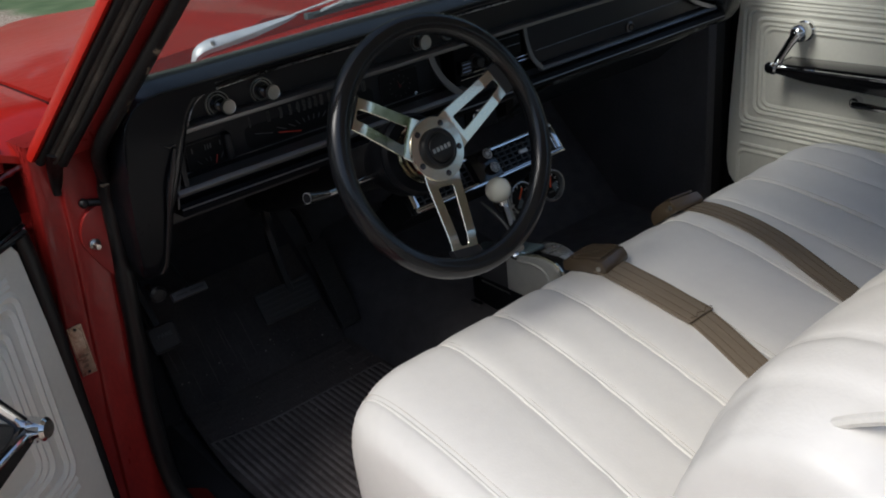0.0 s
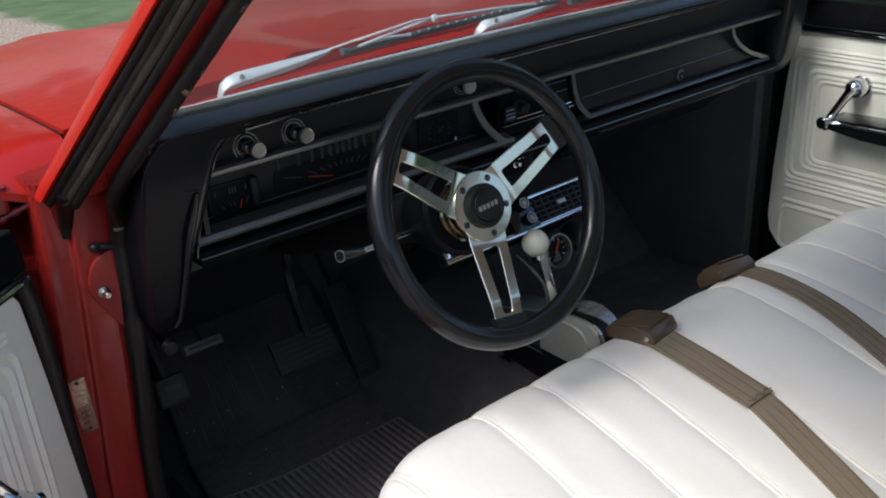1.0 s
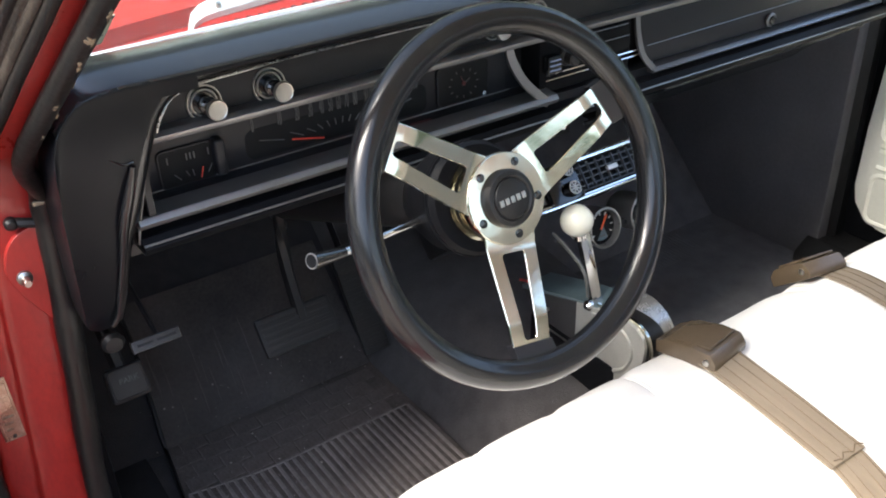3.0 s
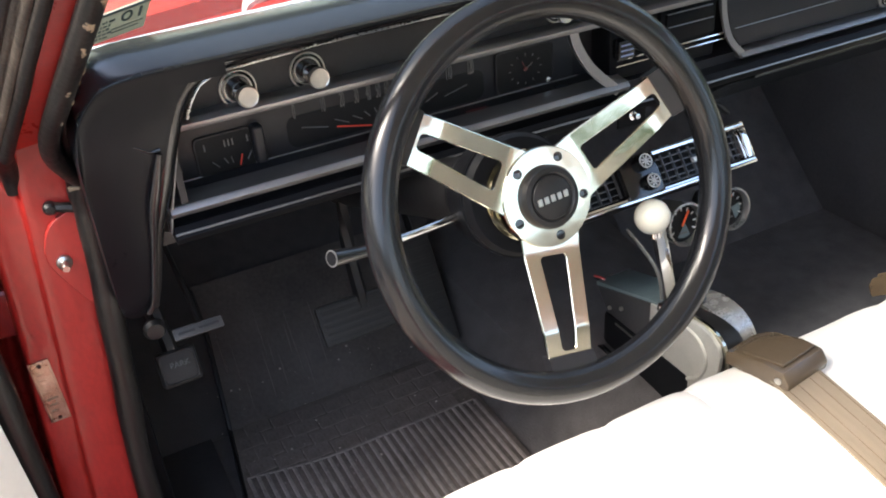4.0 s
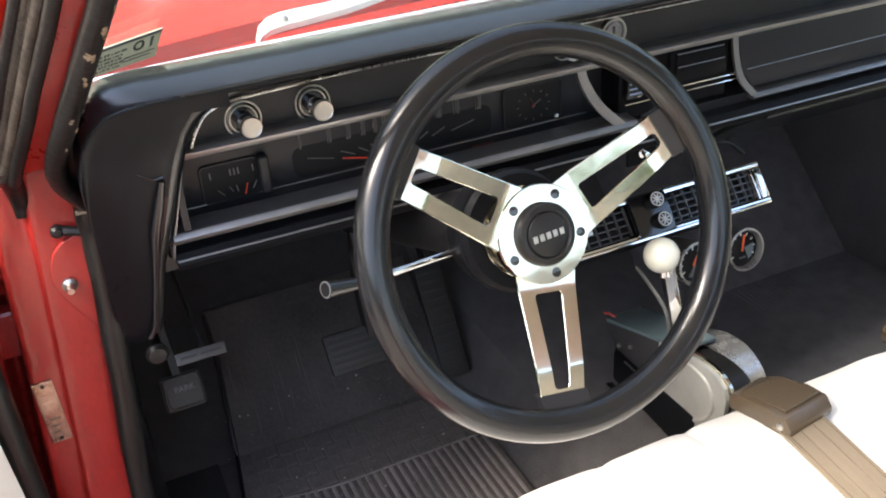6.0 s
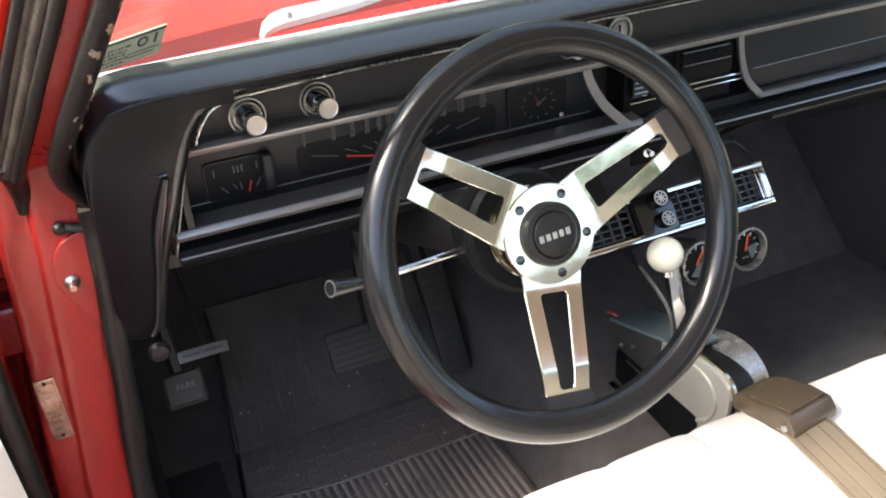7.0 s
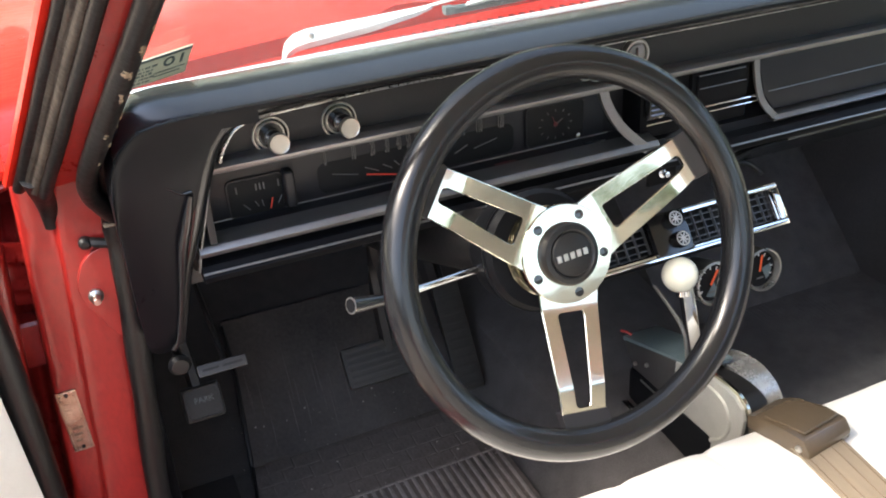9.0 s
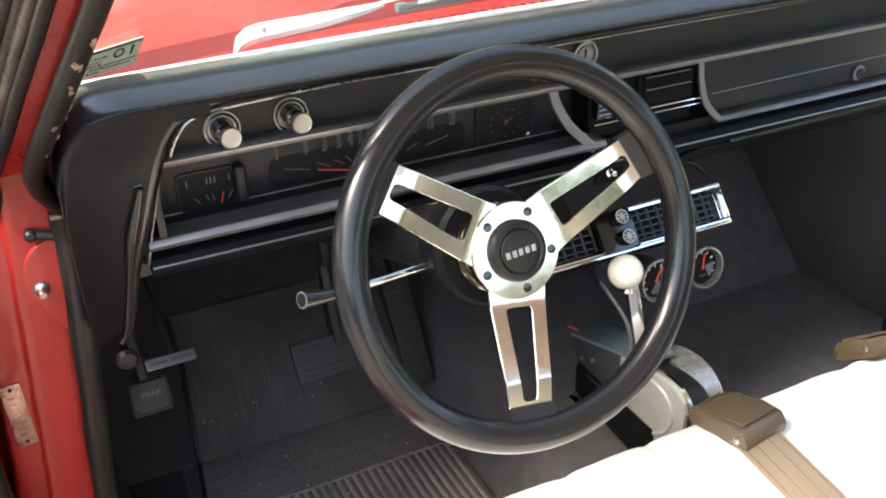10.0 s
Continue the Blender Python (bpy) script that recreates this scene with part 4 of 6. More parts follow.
part("clock_hub", lathe([(0.0028, 0), (0.0024, 0.0012), (0, 0.0014)], rearward(-0.2155, 0.1838, 0.8945), 12), NEEDLE_DARK, clock)
part("clock_knob", lathe([(0.0034, 0), (0.0034, 0.007), (0.0028, 0.0085), (0.0016, 0.0085), (0.0012, 0.0072), (0, 0.0072)], rearward(-0.1875, 0.1885, 0.8765), 14), CHROME, clock, "tiny bright clock setting knob")
speedo = part("speedometer", prism(rounded(-0.3815, 0.8895, 0.228, 0.034, 0.010), 0.1864, 0.188, "y", 0.0006), DIAL, cluster, "wide speedometer with white figures")
FIGURES = [-0.4855, -0.4545, -0.4335, -0.4175, -0.4040, -0.3930, -0.3830, -0.3730, -0.3620, -0.3480, -0.3310, -0.3100, -0.2835]
for i, x in enumerate(FIGURES):
    part("figure", lettering(str(i * 10), 0.0130, Matrix.Translation((x, 0.1862, 0.9110)) @ FACING @ Matrix.Diagonal((0.42, 1.85, 1, 1))), DIM, speedo)
for x0, z0, x1, z1 in ((0.0955, 0.8930, 0.0675, 0.8865), (0.0595, 0.8925, 0.0445, 0.8855), (0.0395, 0.8915, 0.0295, 0.8855), (0.0265, 0.8930, 0.0205, 0.8865), (0.0150, 0.8940, 0.0120, 0.8870), (0.0050, 0.8945, 0.0040, 0.8875)):
    for k in (-1, 1):
        part("tick", tube([(-0.3845 + k * x0, 0.1856, z0), (-0.3845 + k * x1, 0.1856, z1)], 0.0006, 4), DIM, speedo)
part("needle", tube([(-0.443, 0.1850, 0.8845), (-0.405, 0.1850, 0.8760)], 0.0010, 4), NEEDLE, speedo, "red speed needle")

# ---- steering wheel and column ----
TILT = 21.2
HUB = Vector((-0.3502, -0.0884, 0.8920))
wheel_m = rearward(*HUB, TILT)
wheel = thing("steering_wheel", HUB, "black rimmed sports steering wheel with three slotted polished spokes", "steering wheel")
rim = bmesh.new()
NR, NT = 96, 16
rings = []
for i in range(NR):
    a = 2 * math.pi * i / NR
    ring = []
    for j in range(NT):
        b = 2 * math.pi * j / NT
        r = 0.0143
        ring.append(rim.verts.new(wheel_m @ Vector(((0.1600 + r * math.cos(b)) * math.cos(a), (0.1600 + r * math.cos(b)) * math.sin(a), r * math.sin(b)))))
    rings.append(ring)
for i in range(NR):
    for j in range(NT):
        rim.faces.new((rings[i][j], rings[(i + 1) % NR][j], rings[(i + 1) % NR][(j + 1) % NT], rings[i][(j + 1) % NT]))
WHEEL_GRIP = mat("black_grip_foam", (0.0066, 0.0071, 0.0084), 0.20, 0, 0.2, 10, 0.05, 60, rvary=0.04, spec=0.40)
part("rim", rim, WHEEL_GRIP, wheel, "thick black grip with scuffs")


def dish(r):
    """The height of the spokes behind the rim: a steady rise that levels out at the rim."""
    if r < 0.116:
        return -0.027 + 0.0135 * max(0, (r - 0.045) / 0.071)
    return -0.0135 + 0.0012 * min(1, (r - 0.116) / 0.024)


def spoke(ang):
    """A slotted plate: outer outline and slot, in steps from hub to rim."""
    bm = bmesh.new()
    turn = Matrix.Rotation(radians(ang), 4, "Z")
    def half(r):
        return 0.0290 + (0.0212 - 0.0290) * (r - 0.030) / 0.109

    def slot(r):
        """Half the slot's width: small corner radii, narrowing towards the rim."""
        if r <= R0 or r >= R1:
            return 0.0
        h = 0.0128 - 0.0062 * (r - R0) / (R1 - R0)
        d = min(r - R0, R1 - r) / RC
        return h - (RC * (1 - math.sqrt(max(0, 1 - (1 - d) ** 2))) if d < 1 else 0)
    R0, R1, RC = 0.0505, 0.1325, 0.0040
    ends = (0.001, 0.06, 0.2, 0.45, 1)
    steps = [0.030, 0.044, R0] + [R0 + RC * q for q in ends] + [0.062, 0.075, 0.088, 0.102, 0.112, 0.117] + [R1 - RC * q for q in ends[::-1]] + [R1, 0.1345, 0.139]
    stations = [(r, half(r), slot(r)) for r in steps]
    th = 0.0028
    for s in (1, -1):
        rows = []
        for r, w, h in stations:
            z = dish(r)
            e = min(0.0006, h * 0.25)
            rows.append([bm.verts.new(wheel_m @ turn @ Vector((r, s * b, z + t))) for b, t in ((h, th - e), (h + e, th), (w - 0.0008, th), (w, th - 0.0008), (w, 0), (h, 0))])
        for a, b in zip(rows, rows[1:]):
            for j in range(6):
                bm.faces.new((a[j], a[(j + 1) % 6], b[(j + 1) % 6], b[j]))
        bm.faces.new(rows[0])
        bm.faces.new(rows[-1])
    bmesh.ops.remove_doubles(bm, verts=bm.verts, dist=1e-5)
    bmesh.ops.dissolve_degenerate(bm, edges=bm.edges, dist=1e-6)
    sp = part("spoke", bm, POLISHED, wheel, "slotted polished spoke", 25)
    cap = bmesh.new()
    rows = []
    for r, w, z0 in ((0.1355, 0.0222, dish(0.1355) + 0.0042), (0.146, 0.0224, -0.002), (0.153, 0.0235, 0.002), (0.158, 0.0250, 0.004)):
        rows.append([cap.verts.new(wheel_m @ turn @ Vector((r, y, z))) for y, z in ((-w, z0), (w, z0), (w, z0 - 0.012), (-w, z0 - 0.012))])
    for a, b in zip(rows, rows[1:]):
        for j in range(4):
            cap.faces.new((a[j], a[(j + 1) % 4], b[(j + 1) % 4], b[j]))
    cap.faces.new(rows[0])
    cap.faces.new(rows[-1])
    part("spoke_cap", cap, FACE, sp, "black cover where the spoke meets the rim")


for ang in (-97.8, 24.9, 144.8):
    spoke(ang)
hub = part("hub", lathe([(0.030, -0.032), (0.0435, -0.032), (0.0435, -0.0238), (0.0425, -0.0222), (0.030, -0.0222), (0, -0.0222)], wheel_m, 48), POLISHED, wheel, "polished hub plate")
for i in range(5):
    a = radians(72 * i + 60.8)
    q = wheel_m @ Matrix.Translation((0.0353 * math.cos(a), 0.0353 * math.sin(a), -0.0224))
    part("bolt_hole", lathe([(0.0042, 0.0), (0.0042, 0.0007), (0.0030, 0.0008), (0, 0.0008)], q, 16), GLOSS, hub, "dark countersunk screw")
horn = part("horn_button", lathe([(0.0275, -0.0225), (0.0275, -0.018), (0.0255, -0.0145), (0.0215, -0.0135), (0.0195, -0.0150), (0.0185, -0.0135), (0.012, -0.0115), (0, -0.0110)], wheel_m, 40), BLACK, wheel, "domed black horn button")
for i in range(5):
    x = -0.0128 + 0.0064 * i
    part("logo_bar", box(x - 0.0021, x + 0.0021, -0.0030, 0.0030, -0.0120, -0.0107, 0.0003, m=wheel_m @ Matrix.Rotation(radians(4), 4, "Z") @ Matrix.Shear("XY", 4, (0.15, 0))), SPUN, horn)
part("adapter", lathe([(0.036, -0.030), (0.036, -0.036), (0.033, -0.037), (0.033, -0.040), (0.037, -0.041), (0.037, -0.045), (0.034, -0.046), (0.034, -0.049), (0.039, -0.050), (0.039, -0.054), (0.036, -0.055), (0.036, -0.058), (0.041, -0.059), (0.041, -0.064), (0, -0.064)], wheel_m, 36), POLISHED, wheel, "ribbed polished wheel adapter")
column = thing("steering_column", HUB + wheel_m.to_3x3() @ Vector((0, 0, -0.3)), "black steering column with a chrome turn signal lever", "steering column")
part("column_bowl", lathe([(0.030, -0.064), (0.052, -0.066), (0.056, -0.072), (0.054, -0.110), (0.040, -0.150), (0.034, -0.156)], wheel_m, 36), END, column, "black column bowl")
part("column_tube", lathe([(0.034, -0.15), (0.034, -0.60), (0, -0.60)], wheel_m, 24), BLACK, column)
part("column_ring", lathe([(0.054, -0.074), (0.0575, -0.075), (0.0575, -0.079), (0.054, -0.080)], wheel_m, 36), END, column)
lever = part("turn_signal_lever", tube([(-0.390, 0.006, 0.848), (-0.450, -0.008, 0.853), (-0.498, -0.020, 0.8585)], [0.0042, 0.0034, 0.0042], 12), CHROME, column, "thin chrome lever")
part("lever_grip", tube([(-0.498, -0.020, 0.8585), (-0.506, -0.022, 0.8600), (-0.531, -0.030, 0.867), (-0.536, -0.0315, 0.8685)], [0.0044, 0.0054, 0.0072, 0.0076], 14), GLOSS, lever, "flared dark lever end")
lever_tip = part("lever_tip", tube([(-0.5352, -0.03115, 0.86825), (-0.5366, -0.0316, 0.86865)], [0.0073, 0.0073], 16), SATIN, lever, "bright ring at the end of the lever", 20)
part("tip_inset", tube([(-0.5360, -0.0314, 0.8685), (-0.5369, -0.0317, 0.86875)], [0.0062, 0.0060], 16), END, lever_tip, "dark inset", 20)

# ---- under-dash air conditioner ----
ac = thing("air_conditioner", (0, 0.22, 0.69), "black under-dash air conditioner with a chrome faceplate", "air conditioner")
AC_T = Matrix.Translation((0, 0.214, 0.652)) @ Matrix.Rotation(radians(-38.5), 4, "X") @ Matrix.Translation((0, -0.210, -0.649))


def ac_box(name, x0, x1, y0, y1, z0, z1, material, parent=None, label="", bevel=0.001):
    return part(name, box(x0, x1, y0, y1, z0, z1, bevel, m=AC_T), material, parent or ac, label)


XL, XR, ZB, ZT, YF = -0.189, 0.191, 0.649, 0.7125, 0.214
ac_box("housing", XL + 0.006, XR - 0.006, YF + 0.0265, YF + 0.14, ZB + 0.004, ZT - 0.004, BLACK, None, "black ribbed housing", 0.006)
for i in range(4):
    ac_box("housing_rib", XL + 0.012, XR - 0.012, YF + 0.03 + i * 0.022, YF + 0.040 + i * 0.022, ZT - 0.006, ZT + 0.001, GLOSS)
bez = ac_box("faceplate_bottom", XL, XR, YF - 0.004, YF + 0.008, ZB, ZB + 0.009, CHROME, None, "chrome edge of the faceplate", 0.002)
ac_box("faceplate_groove", XL + 0.004, XR - 0.004, YF - 0.0048, YF - 0.003, ZB + 0.0035, ZB + 0.005, GLOSS, None, "", 0)
ac_box("faceplate_top", XL, XR, YF - 0.004, YF + 0.008, ZT - 0.008, ZT, CHROME, None, "chrome edge of the faceplate", 0.002)
ac_box("faceplate_end", XL, XL + 0.012, YF - 0.004, YF + 0.008, ZB + 0.0095, ZT - 0.0085, CHROME, None, "chrome edge of the faceplate", 0.002)
ac_box("faceplate_end", XR - 0.012, XR, YF - 0.004, YF + 0.008, ZB + 0.0095, ZT - 0.0085, CHROME, None, "chrome edge of the faceplate", 0.002)
ac_box("inner_bezel", XR - 0.0165, XR - 0.0135, YF - 0.001, YF + 0.010, ZB + 0.010, ZT - 0.009, CHROME, None, "", 0.001)
ac_box("grille_back", XL + 0.012, XR - 0.012, YF + 0.020, YF + 0.026, ZB + 0.009, ZT - 0.008, DIAL, None, "", 0)
for x0, x1 in ((XL + 0.014, -0.040), (0.026, XR - 0.0165)):
    louvre = ac_box("louvre", x0, x1, YF + 0.014, YF + 0.018, ZB + 0.012, ZB + 0.014, GRILLE, None, "black louvre grille", 0)
    for k in range(1, 5):
        z = ZB + 0.0085 + k * 0.0098
        ac_box("slat", x0, x1, YF + 0.004, YF + 0.008, z, z + 0.0016, GRILLE, louvre, "", 0)
    n = int((x1 - x0) / 0.0165)
    for k in range(n + 1):
        x = x0 + (x1 - x0) * k / n
        ac_box("vane", x - 0.0008, x + 0.0008, YF + 0.003, YF + 0.008, ZB + 0.013, ZT - 0.010, GRILLE, louvre, "", 0)
    ac_box("louvre_tab", (x0 + x1) / 2 - 0.010, (x0 + x1) / 2 + 0.010, YF + 0.001, YF + 0.006, (ZB + ZT) / 2 - 0.003, (ZB + ZT) / 2 + 0.004, STEEL, louvre, "small grey tab", 0.0008)
panel = ac_box("control_panel", -0.0365, 0.0235, YF - 0.009, YF + 0.012, ZB + 0.003, ZT - 0.003, GLOSS, None, "glossy black control panel", 0.003)
for kx, kz in ((0.000, ZB + 0.0490), (0.001, ZB + 0.0200)):
    km = AC_T @ rearward(kx, YF - 0.009, kz)
    kn = part("fan_knob", lathe([(0.0115, 0), (0.0112, 0.010), (0.0105, 0.0115), (0, 0.0118)], km, 24), GLOSS, ac, "black knob with a white symbol")
    part("knob_ring", lathe([(0.0100, 0.0116), (0.0100, 0.0124), (0.0085, 0.0124), (0.0085, 0.0116)], km, 24), WHITE, kn)
    for i in range(4):
        part("symbol_blade", box(-0.0075, 0.0075, -0.0009, 0.0009, 0.0117, 0.0123, m=km @ Matrix.Rotation(math.pi * i / 4 + 0.3, 4, "Z")), WHITE, kn)
part("bracket", tube(spline([(0.085, 0.290, 0.730), (0.120, 0.276, 0.738), (0.150, 0.270, 0.734), (0.172, 0.262, 0.716)], 4), 0.004, 8), BLACK, ac, "black mounting bracket")
part("bracket", box(-0.17, -0.15, 0.30, 0.33, 0.72, 0.83), BLACK, ac)
part("bracket", box(0.12, 0.14, 0.30, 0.33, 0.72, 0.83), BLACK, ac)
# toggle switches above it, on a small bracket under the dash
part("switch_bracket", box(-0.086, -0.044, 0.182, 0.186, 0.786, 0.834, 0.001), END, ac, "small black switch bracket")
for x, z in ((-0.060, 0.814), (-0.067, 0.801)):
    part("toggle", lathe([(0.0055, 0), (0.0055, 0.004), (0.0028, 0.005), (0.0034, 0.014), (0, 0.015)], rearward(x, 0.182, z, 12), 14), CHROME, ac, "small chrome toggle switch")

# ---- gauges ----
def gauge(x, y, z, needle, marks):
    g = thing("gauge", (x, y, z), "round black gauge in a grey cup under the dashboard", "gauge", "gauges under the dashboard")
    m = rearward(x, y, z, 14)
    part("cup", lathe([(0.022, -0.060), (0.0285, -0.050), (0.0300, -0.005), (0.0318, 0.002), (0.0312, 0.005), (0.0285, 0.0055), (0.0272, 0.001), (0.0268, -0.006)], m, 36), RIM, g, "grey metal cup and bezel")
    part("dial", lathe([(0.0268, -0.006), (0, -0.0055)], m, 30), DIAL, g)
    for i in range(9):
        a = radians(-120 + 30 * i + 90)
        part("tick", box(0.0185, 0.0235, -0.0008, 0.0008, -0.0055, -0.0047, m=m @ Matrix.Rotation(a, 4, "Z")), WHITE, g)
    part("warning_sector", sector(m, *marks), TEAL, g)
    part("pointer", box(-0.004, 0.020, -0.0014, 0.0014, -0.0042, -0.0030, m=m @ Matrix.Rotation(radians(needle), 4, "Z")), ORANGE, g, "orange pointer")
    part("label_bar", box(-0.006, 0.006, -0.0150, -0.0125, -0.0052, -0.0046, m=m), DIM, g)


def sector(m, a0, a1):
    bm = bmesh.new()
    pts = [(0.004, 0.0)] + [(0.021 * math.cos(radians(a0 + (a1 - a0) * i / 8)), 0.021 * math.sin(radians(a0 + (a1 - a0) * i / 8))) for i in range(9)]
    lo, hi = [bm.verts.new(m @ Vector((x, y, -0.0054))) for x, y in pts], [bm.verts.new(m @ Vector((x, y, -0.0047))) for x, y in pts]
    bm.faces.new(hi)
    bm.faces.new(lo[::-1])
    for i in range(len(pts)):
        k = (i + 1) % len(pts)
        bm.faces.new((lo[i], lo[k], hi[k], hi[i]))
    return bm


gauge(0.040, 0.190, 0.608, 55, (-120, -60))
gauge(0.132, 0.198, 0.600, 75, (-60, 10))

# ---- shifter ----
shifter = thing("gear_shifter", (-0.03, 0.12, 0.40), "floor shifter with an ivory ball and cast aluminium housing", "gear shifter")
side = [(p.x, p.y) for p in spline([(0.262, 0.498), (0.234, 0.462), (0.20, 0.453), (0.14, 0.455), (0.074, 0.442), (0.034, 0.464), (0.012, 0.505), (0.012, 0.538), (0.030, 0.553), (0.062, 0.555), (0.10, 0.547), (0.15, 0.535)], 4, True)]
part("side_plate", prism([(0.145, 0.457), (0.110, 0.451), (0.074, 0.442), (0.050, 0.449), (0.034, 0.464), (0.018, 0.488), (0.011, 0.510), (0.010, 0.530), (0.016, 0.544), (0.030, 0.553), (0.048, 0.556), (0.072, 0.554), (0.10, 0.547), (0.145, 0.536)], -0.052, -0.045, bevel=0.002), CAST, shifter, "cast aluminium side plate")
part("front_cover", prism([(0.264, 0.499), (0.236, 0.462), (0.20, 0.454), (0.1455, 0.457), (0.1455, 0.536)], -0.0515, -0.045, bevel=0.0015), UNDER, shifter, "dark sheet metal cover")
part("plate_ridge", tube(spline([(-0.0525, 0.112, 0.534), (-0.0525, 0.075, 0.540), (-0.0525, 0.046, 0.534), (-0.0525, 0.032, 0.510), (-0.0525, 0.042, 0.480), (-0.0525, 0.062, 0.463)], 5), 0.003, 8, up=(1, 0, 0)), CAST, shifter, "raised bead")
part("plate_ridge", tube([(-0.0525, 0.215, 0.460), (-0.0525, 0.14, 0.459), (-0.0525, 0.078, 0.449)], 0.0035, 8, up=(1, 0, 0)), SPUN, shifter, "raised bead")
part("top_plate", prism([(0.268, 0.496), (0.150, 0.531), (0.105, 0.541), (0.105, 0.547), (0.152, 0.538), (0.270, 0.503)], -0.050, 0.010, bevel=0.0015), TEAL, shifter, "dark grey top plate")
part("mechanism", prism([(0.13 + (y - 0.13) * 0.90, 0.49 + (z - 0.49) * 0.74) for y, z in side], -0.045, 0.001), BLACK, shifter, "black shifter gate")
part("base", box(-0.056, 0.030, 0.060, 0.245, 0.385, 0.468, 0.01), END, shifter, "black base of the shifter")
for y, z in ((0.205, 0.492), (0.232, 0.478)):
    part("cover_screw", tube([(-0.050, y, z), (-0.055, y, z), (-0.056, y, z)], [0.003, 0.003, 0.0015], 10), SPUN, shifter)
def arch(x0, x1, k0, k1, pts, name, material, label):
    bm = bmesh.new()
    line = spline(pts, 6)
    rows = []
    for p in line:
        q = Vector((p.x - 0.13, p.y - 0.42))
        a, b = Vector((0.13, 0.42)) + q * k0, Vector((0.13, 0.42)) + q * k1
        rows.append([bm.verts.new(v) for v in ((x0, a.x, a.y), (x1, a.x, a.y), (x1, b.x, b.y), (x0, b.x, b.y))])
    for a, b in zip(rows, rows[1:]):
        for j in range(4):
            bm.faces.new((a[j], a[(j + 1) % 4], b[(j + 1) % 4], b[j]))
    bm.faces.new(rows[0])
    bm.faces.new(rows[-1])
    return part(name, bm, material, shifter, label)


arch(-0.045, -0.041, 0.985, 1.012, [(0.11, 0.548), (0.066, 0.556), (0.030, 0.554), (0.010, 0.538), (0.006, 0.506), (0.028, 0.466)], "gate_arch", POLISHED, "polished arch of the gate")
arch(0.002, 0.042, 0.95, 1.01, [(0.175, 0.508), (0.13, 0.530), (0.09, 0.536), (0.06, 0.527), (0.042, 0.508), (0.034, 0.478), (0.036, 0.44)], "gate_arch", BRUSHED, "brushed arch of the gate")
part("shaft", prism([(-0.046, 0.0), (-0.028, 0.0), (-0.028, 0.010), (-0.046, 0.010)], 0.0, 0.118, "z", 0.0015), CHROME, shifter, "flat chrome shift lever").data.transform(Matrix.Translation((0.0, 0.112, 0.533)) @ Matrix.Rotation(radians(-19), 4, "X"))
ball = bmesh.new()
bmesh.ops.create_uvsphere(ball, u_segments=32, v_segments=20, radius=0.0235, matrix=Matrix.Translation((-0.043, 0.161, 0.660)))
part("shift_knob", ball, BALL, shifter, "ivory shift ball")
part("collar", lathe([(0.009, 0), (0.009, 0.010), (0.007, 0.012), (0, 0.012)], Matrix.Translation((-0.0405, 0.154, 0.632)) @ Matrix.Rotation(radians(-14), 4, "X"), 14), CHROME, shifter)
part("reverse_lockout", tube(spline([(-0.062, 0.187, 0.635), (-0.062, 0.163, 0.626), (-0.062, 0.140, 0.615), (-0.062, 0.126, 0.606), (-0.060, 0.119, 0.590), (-0.056, 0.118, 0.560)], 4), 0.0026, 8), DIM, shifter, "thin grey release lever")
part("pivot_bolt", lathe([(0.008, 0), (0.008, 0.006), (0.004, 0.010), (0, 0.010)], Matrix.Translation((-0.050, 0.118, 0.545)) @ Matrix.Rotation(radians(-90), 4, "Y"), 12), CHROME, shifter)
part("cable_bracket", box(-0.080, -0.070, 0.20, 0.225, 0.41, 0.425, 0.002), CHROME, shifter)
part("red_wire", tube(spline([(-0.040, 0.262, 0.506), (-0.044, 0.270, 0.508), (-0.048, 0.278, 0.507)], 4), 0.0022, 6), JAMB, shifter, "short red wire")

# ---- pedals ----
brake = thing("brake_pedal", (-0.357, 0.43, 0.45), "wide black rubber brake pedal on its arm", "pedal")
BP = Matrix.Translation((-0.386, 0.378, 0.508)) @ Matrix.Rotation(radians(-38), 4, "X")
part("pad", box(-0.060, 0.060, -0.006, 0.008, -0.030, 0.030, 0.006, m=BP), PEDAL, brake)
for i in range(6):
    z = -0.024 + i * 0.0096
    part("pad_rib", box(-0.054, 0.054, -0.0072, -0.0055, z - 0.0025, z + 0.0025, 0.0008, m=BP), PEDAL, brake)
part("arm", tube(spline([(-0.375, 0.385, 0.515), (-0.372, 0.425, 0.60), (-0.365, 0.43, 0.70), (-0.360, 0.42, 0.80)], 4), 0.010, 6), BLACK, brake)
gas = thing("accelerator_pedal", (-0.215, 0.50, 0.42), "long black accelerator pedal hinged at the floor", "pedal")
GP = Matrix.Translation((-0.218, 0.50, 0.425)) @ Matrix.Rotation(radians(-32), 4, "X")
part("pad", box(-0.024, 0.024, -0.006, 0.006, -0.095, 0.095, 0.005, m=GP), PEDAL, gas)
for i in range(12):
    z = -0.083 + i * 0.015
    part("pad_rib", box(-0.020, 0.020, -0.0070, -0.0055, z - 0.003, z + 0.003, 0.0006, m=GP), PEDAL, gas)
part("rod", tube([(-0.215, 0.51, 0.43), (-0.215, 0.60, 0.55), (-0.215, 0.72, 0.60)], 0.006, 6), BLACK, gas)
park = thing("parking_brake_pedal", (-0.640, 0.36, 0.54), "black parking brake pedal with raised lettering", "pedal")
PP = Matrix.Translation((-0.649, 0.300, 0.582)) @ Matrix.Rotation(radians(-30), 4, "X")
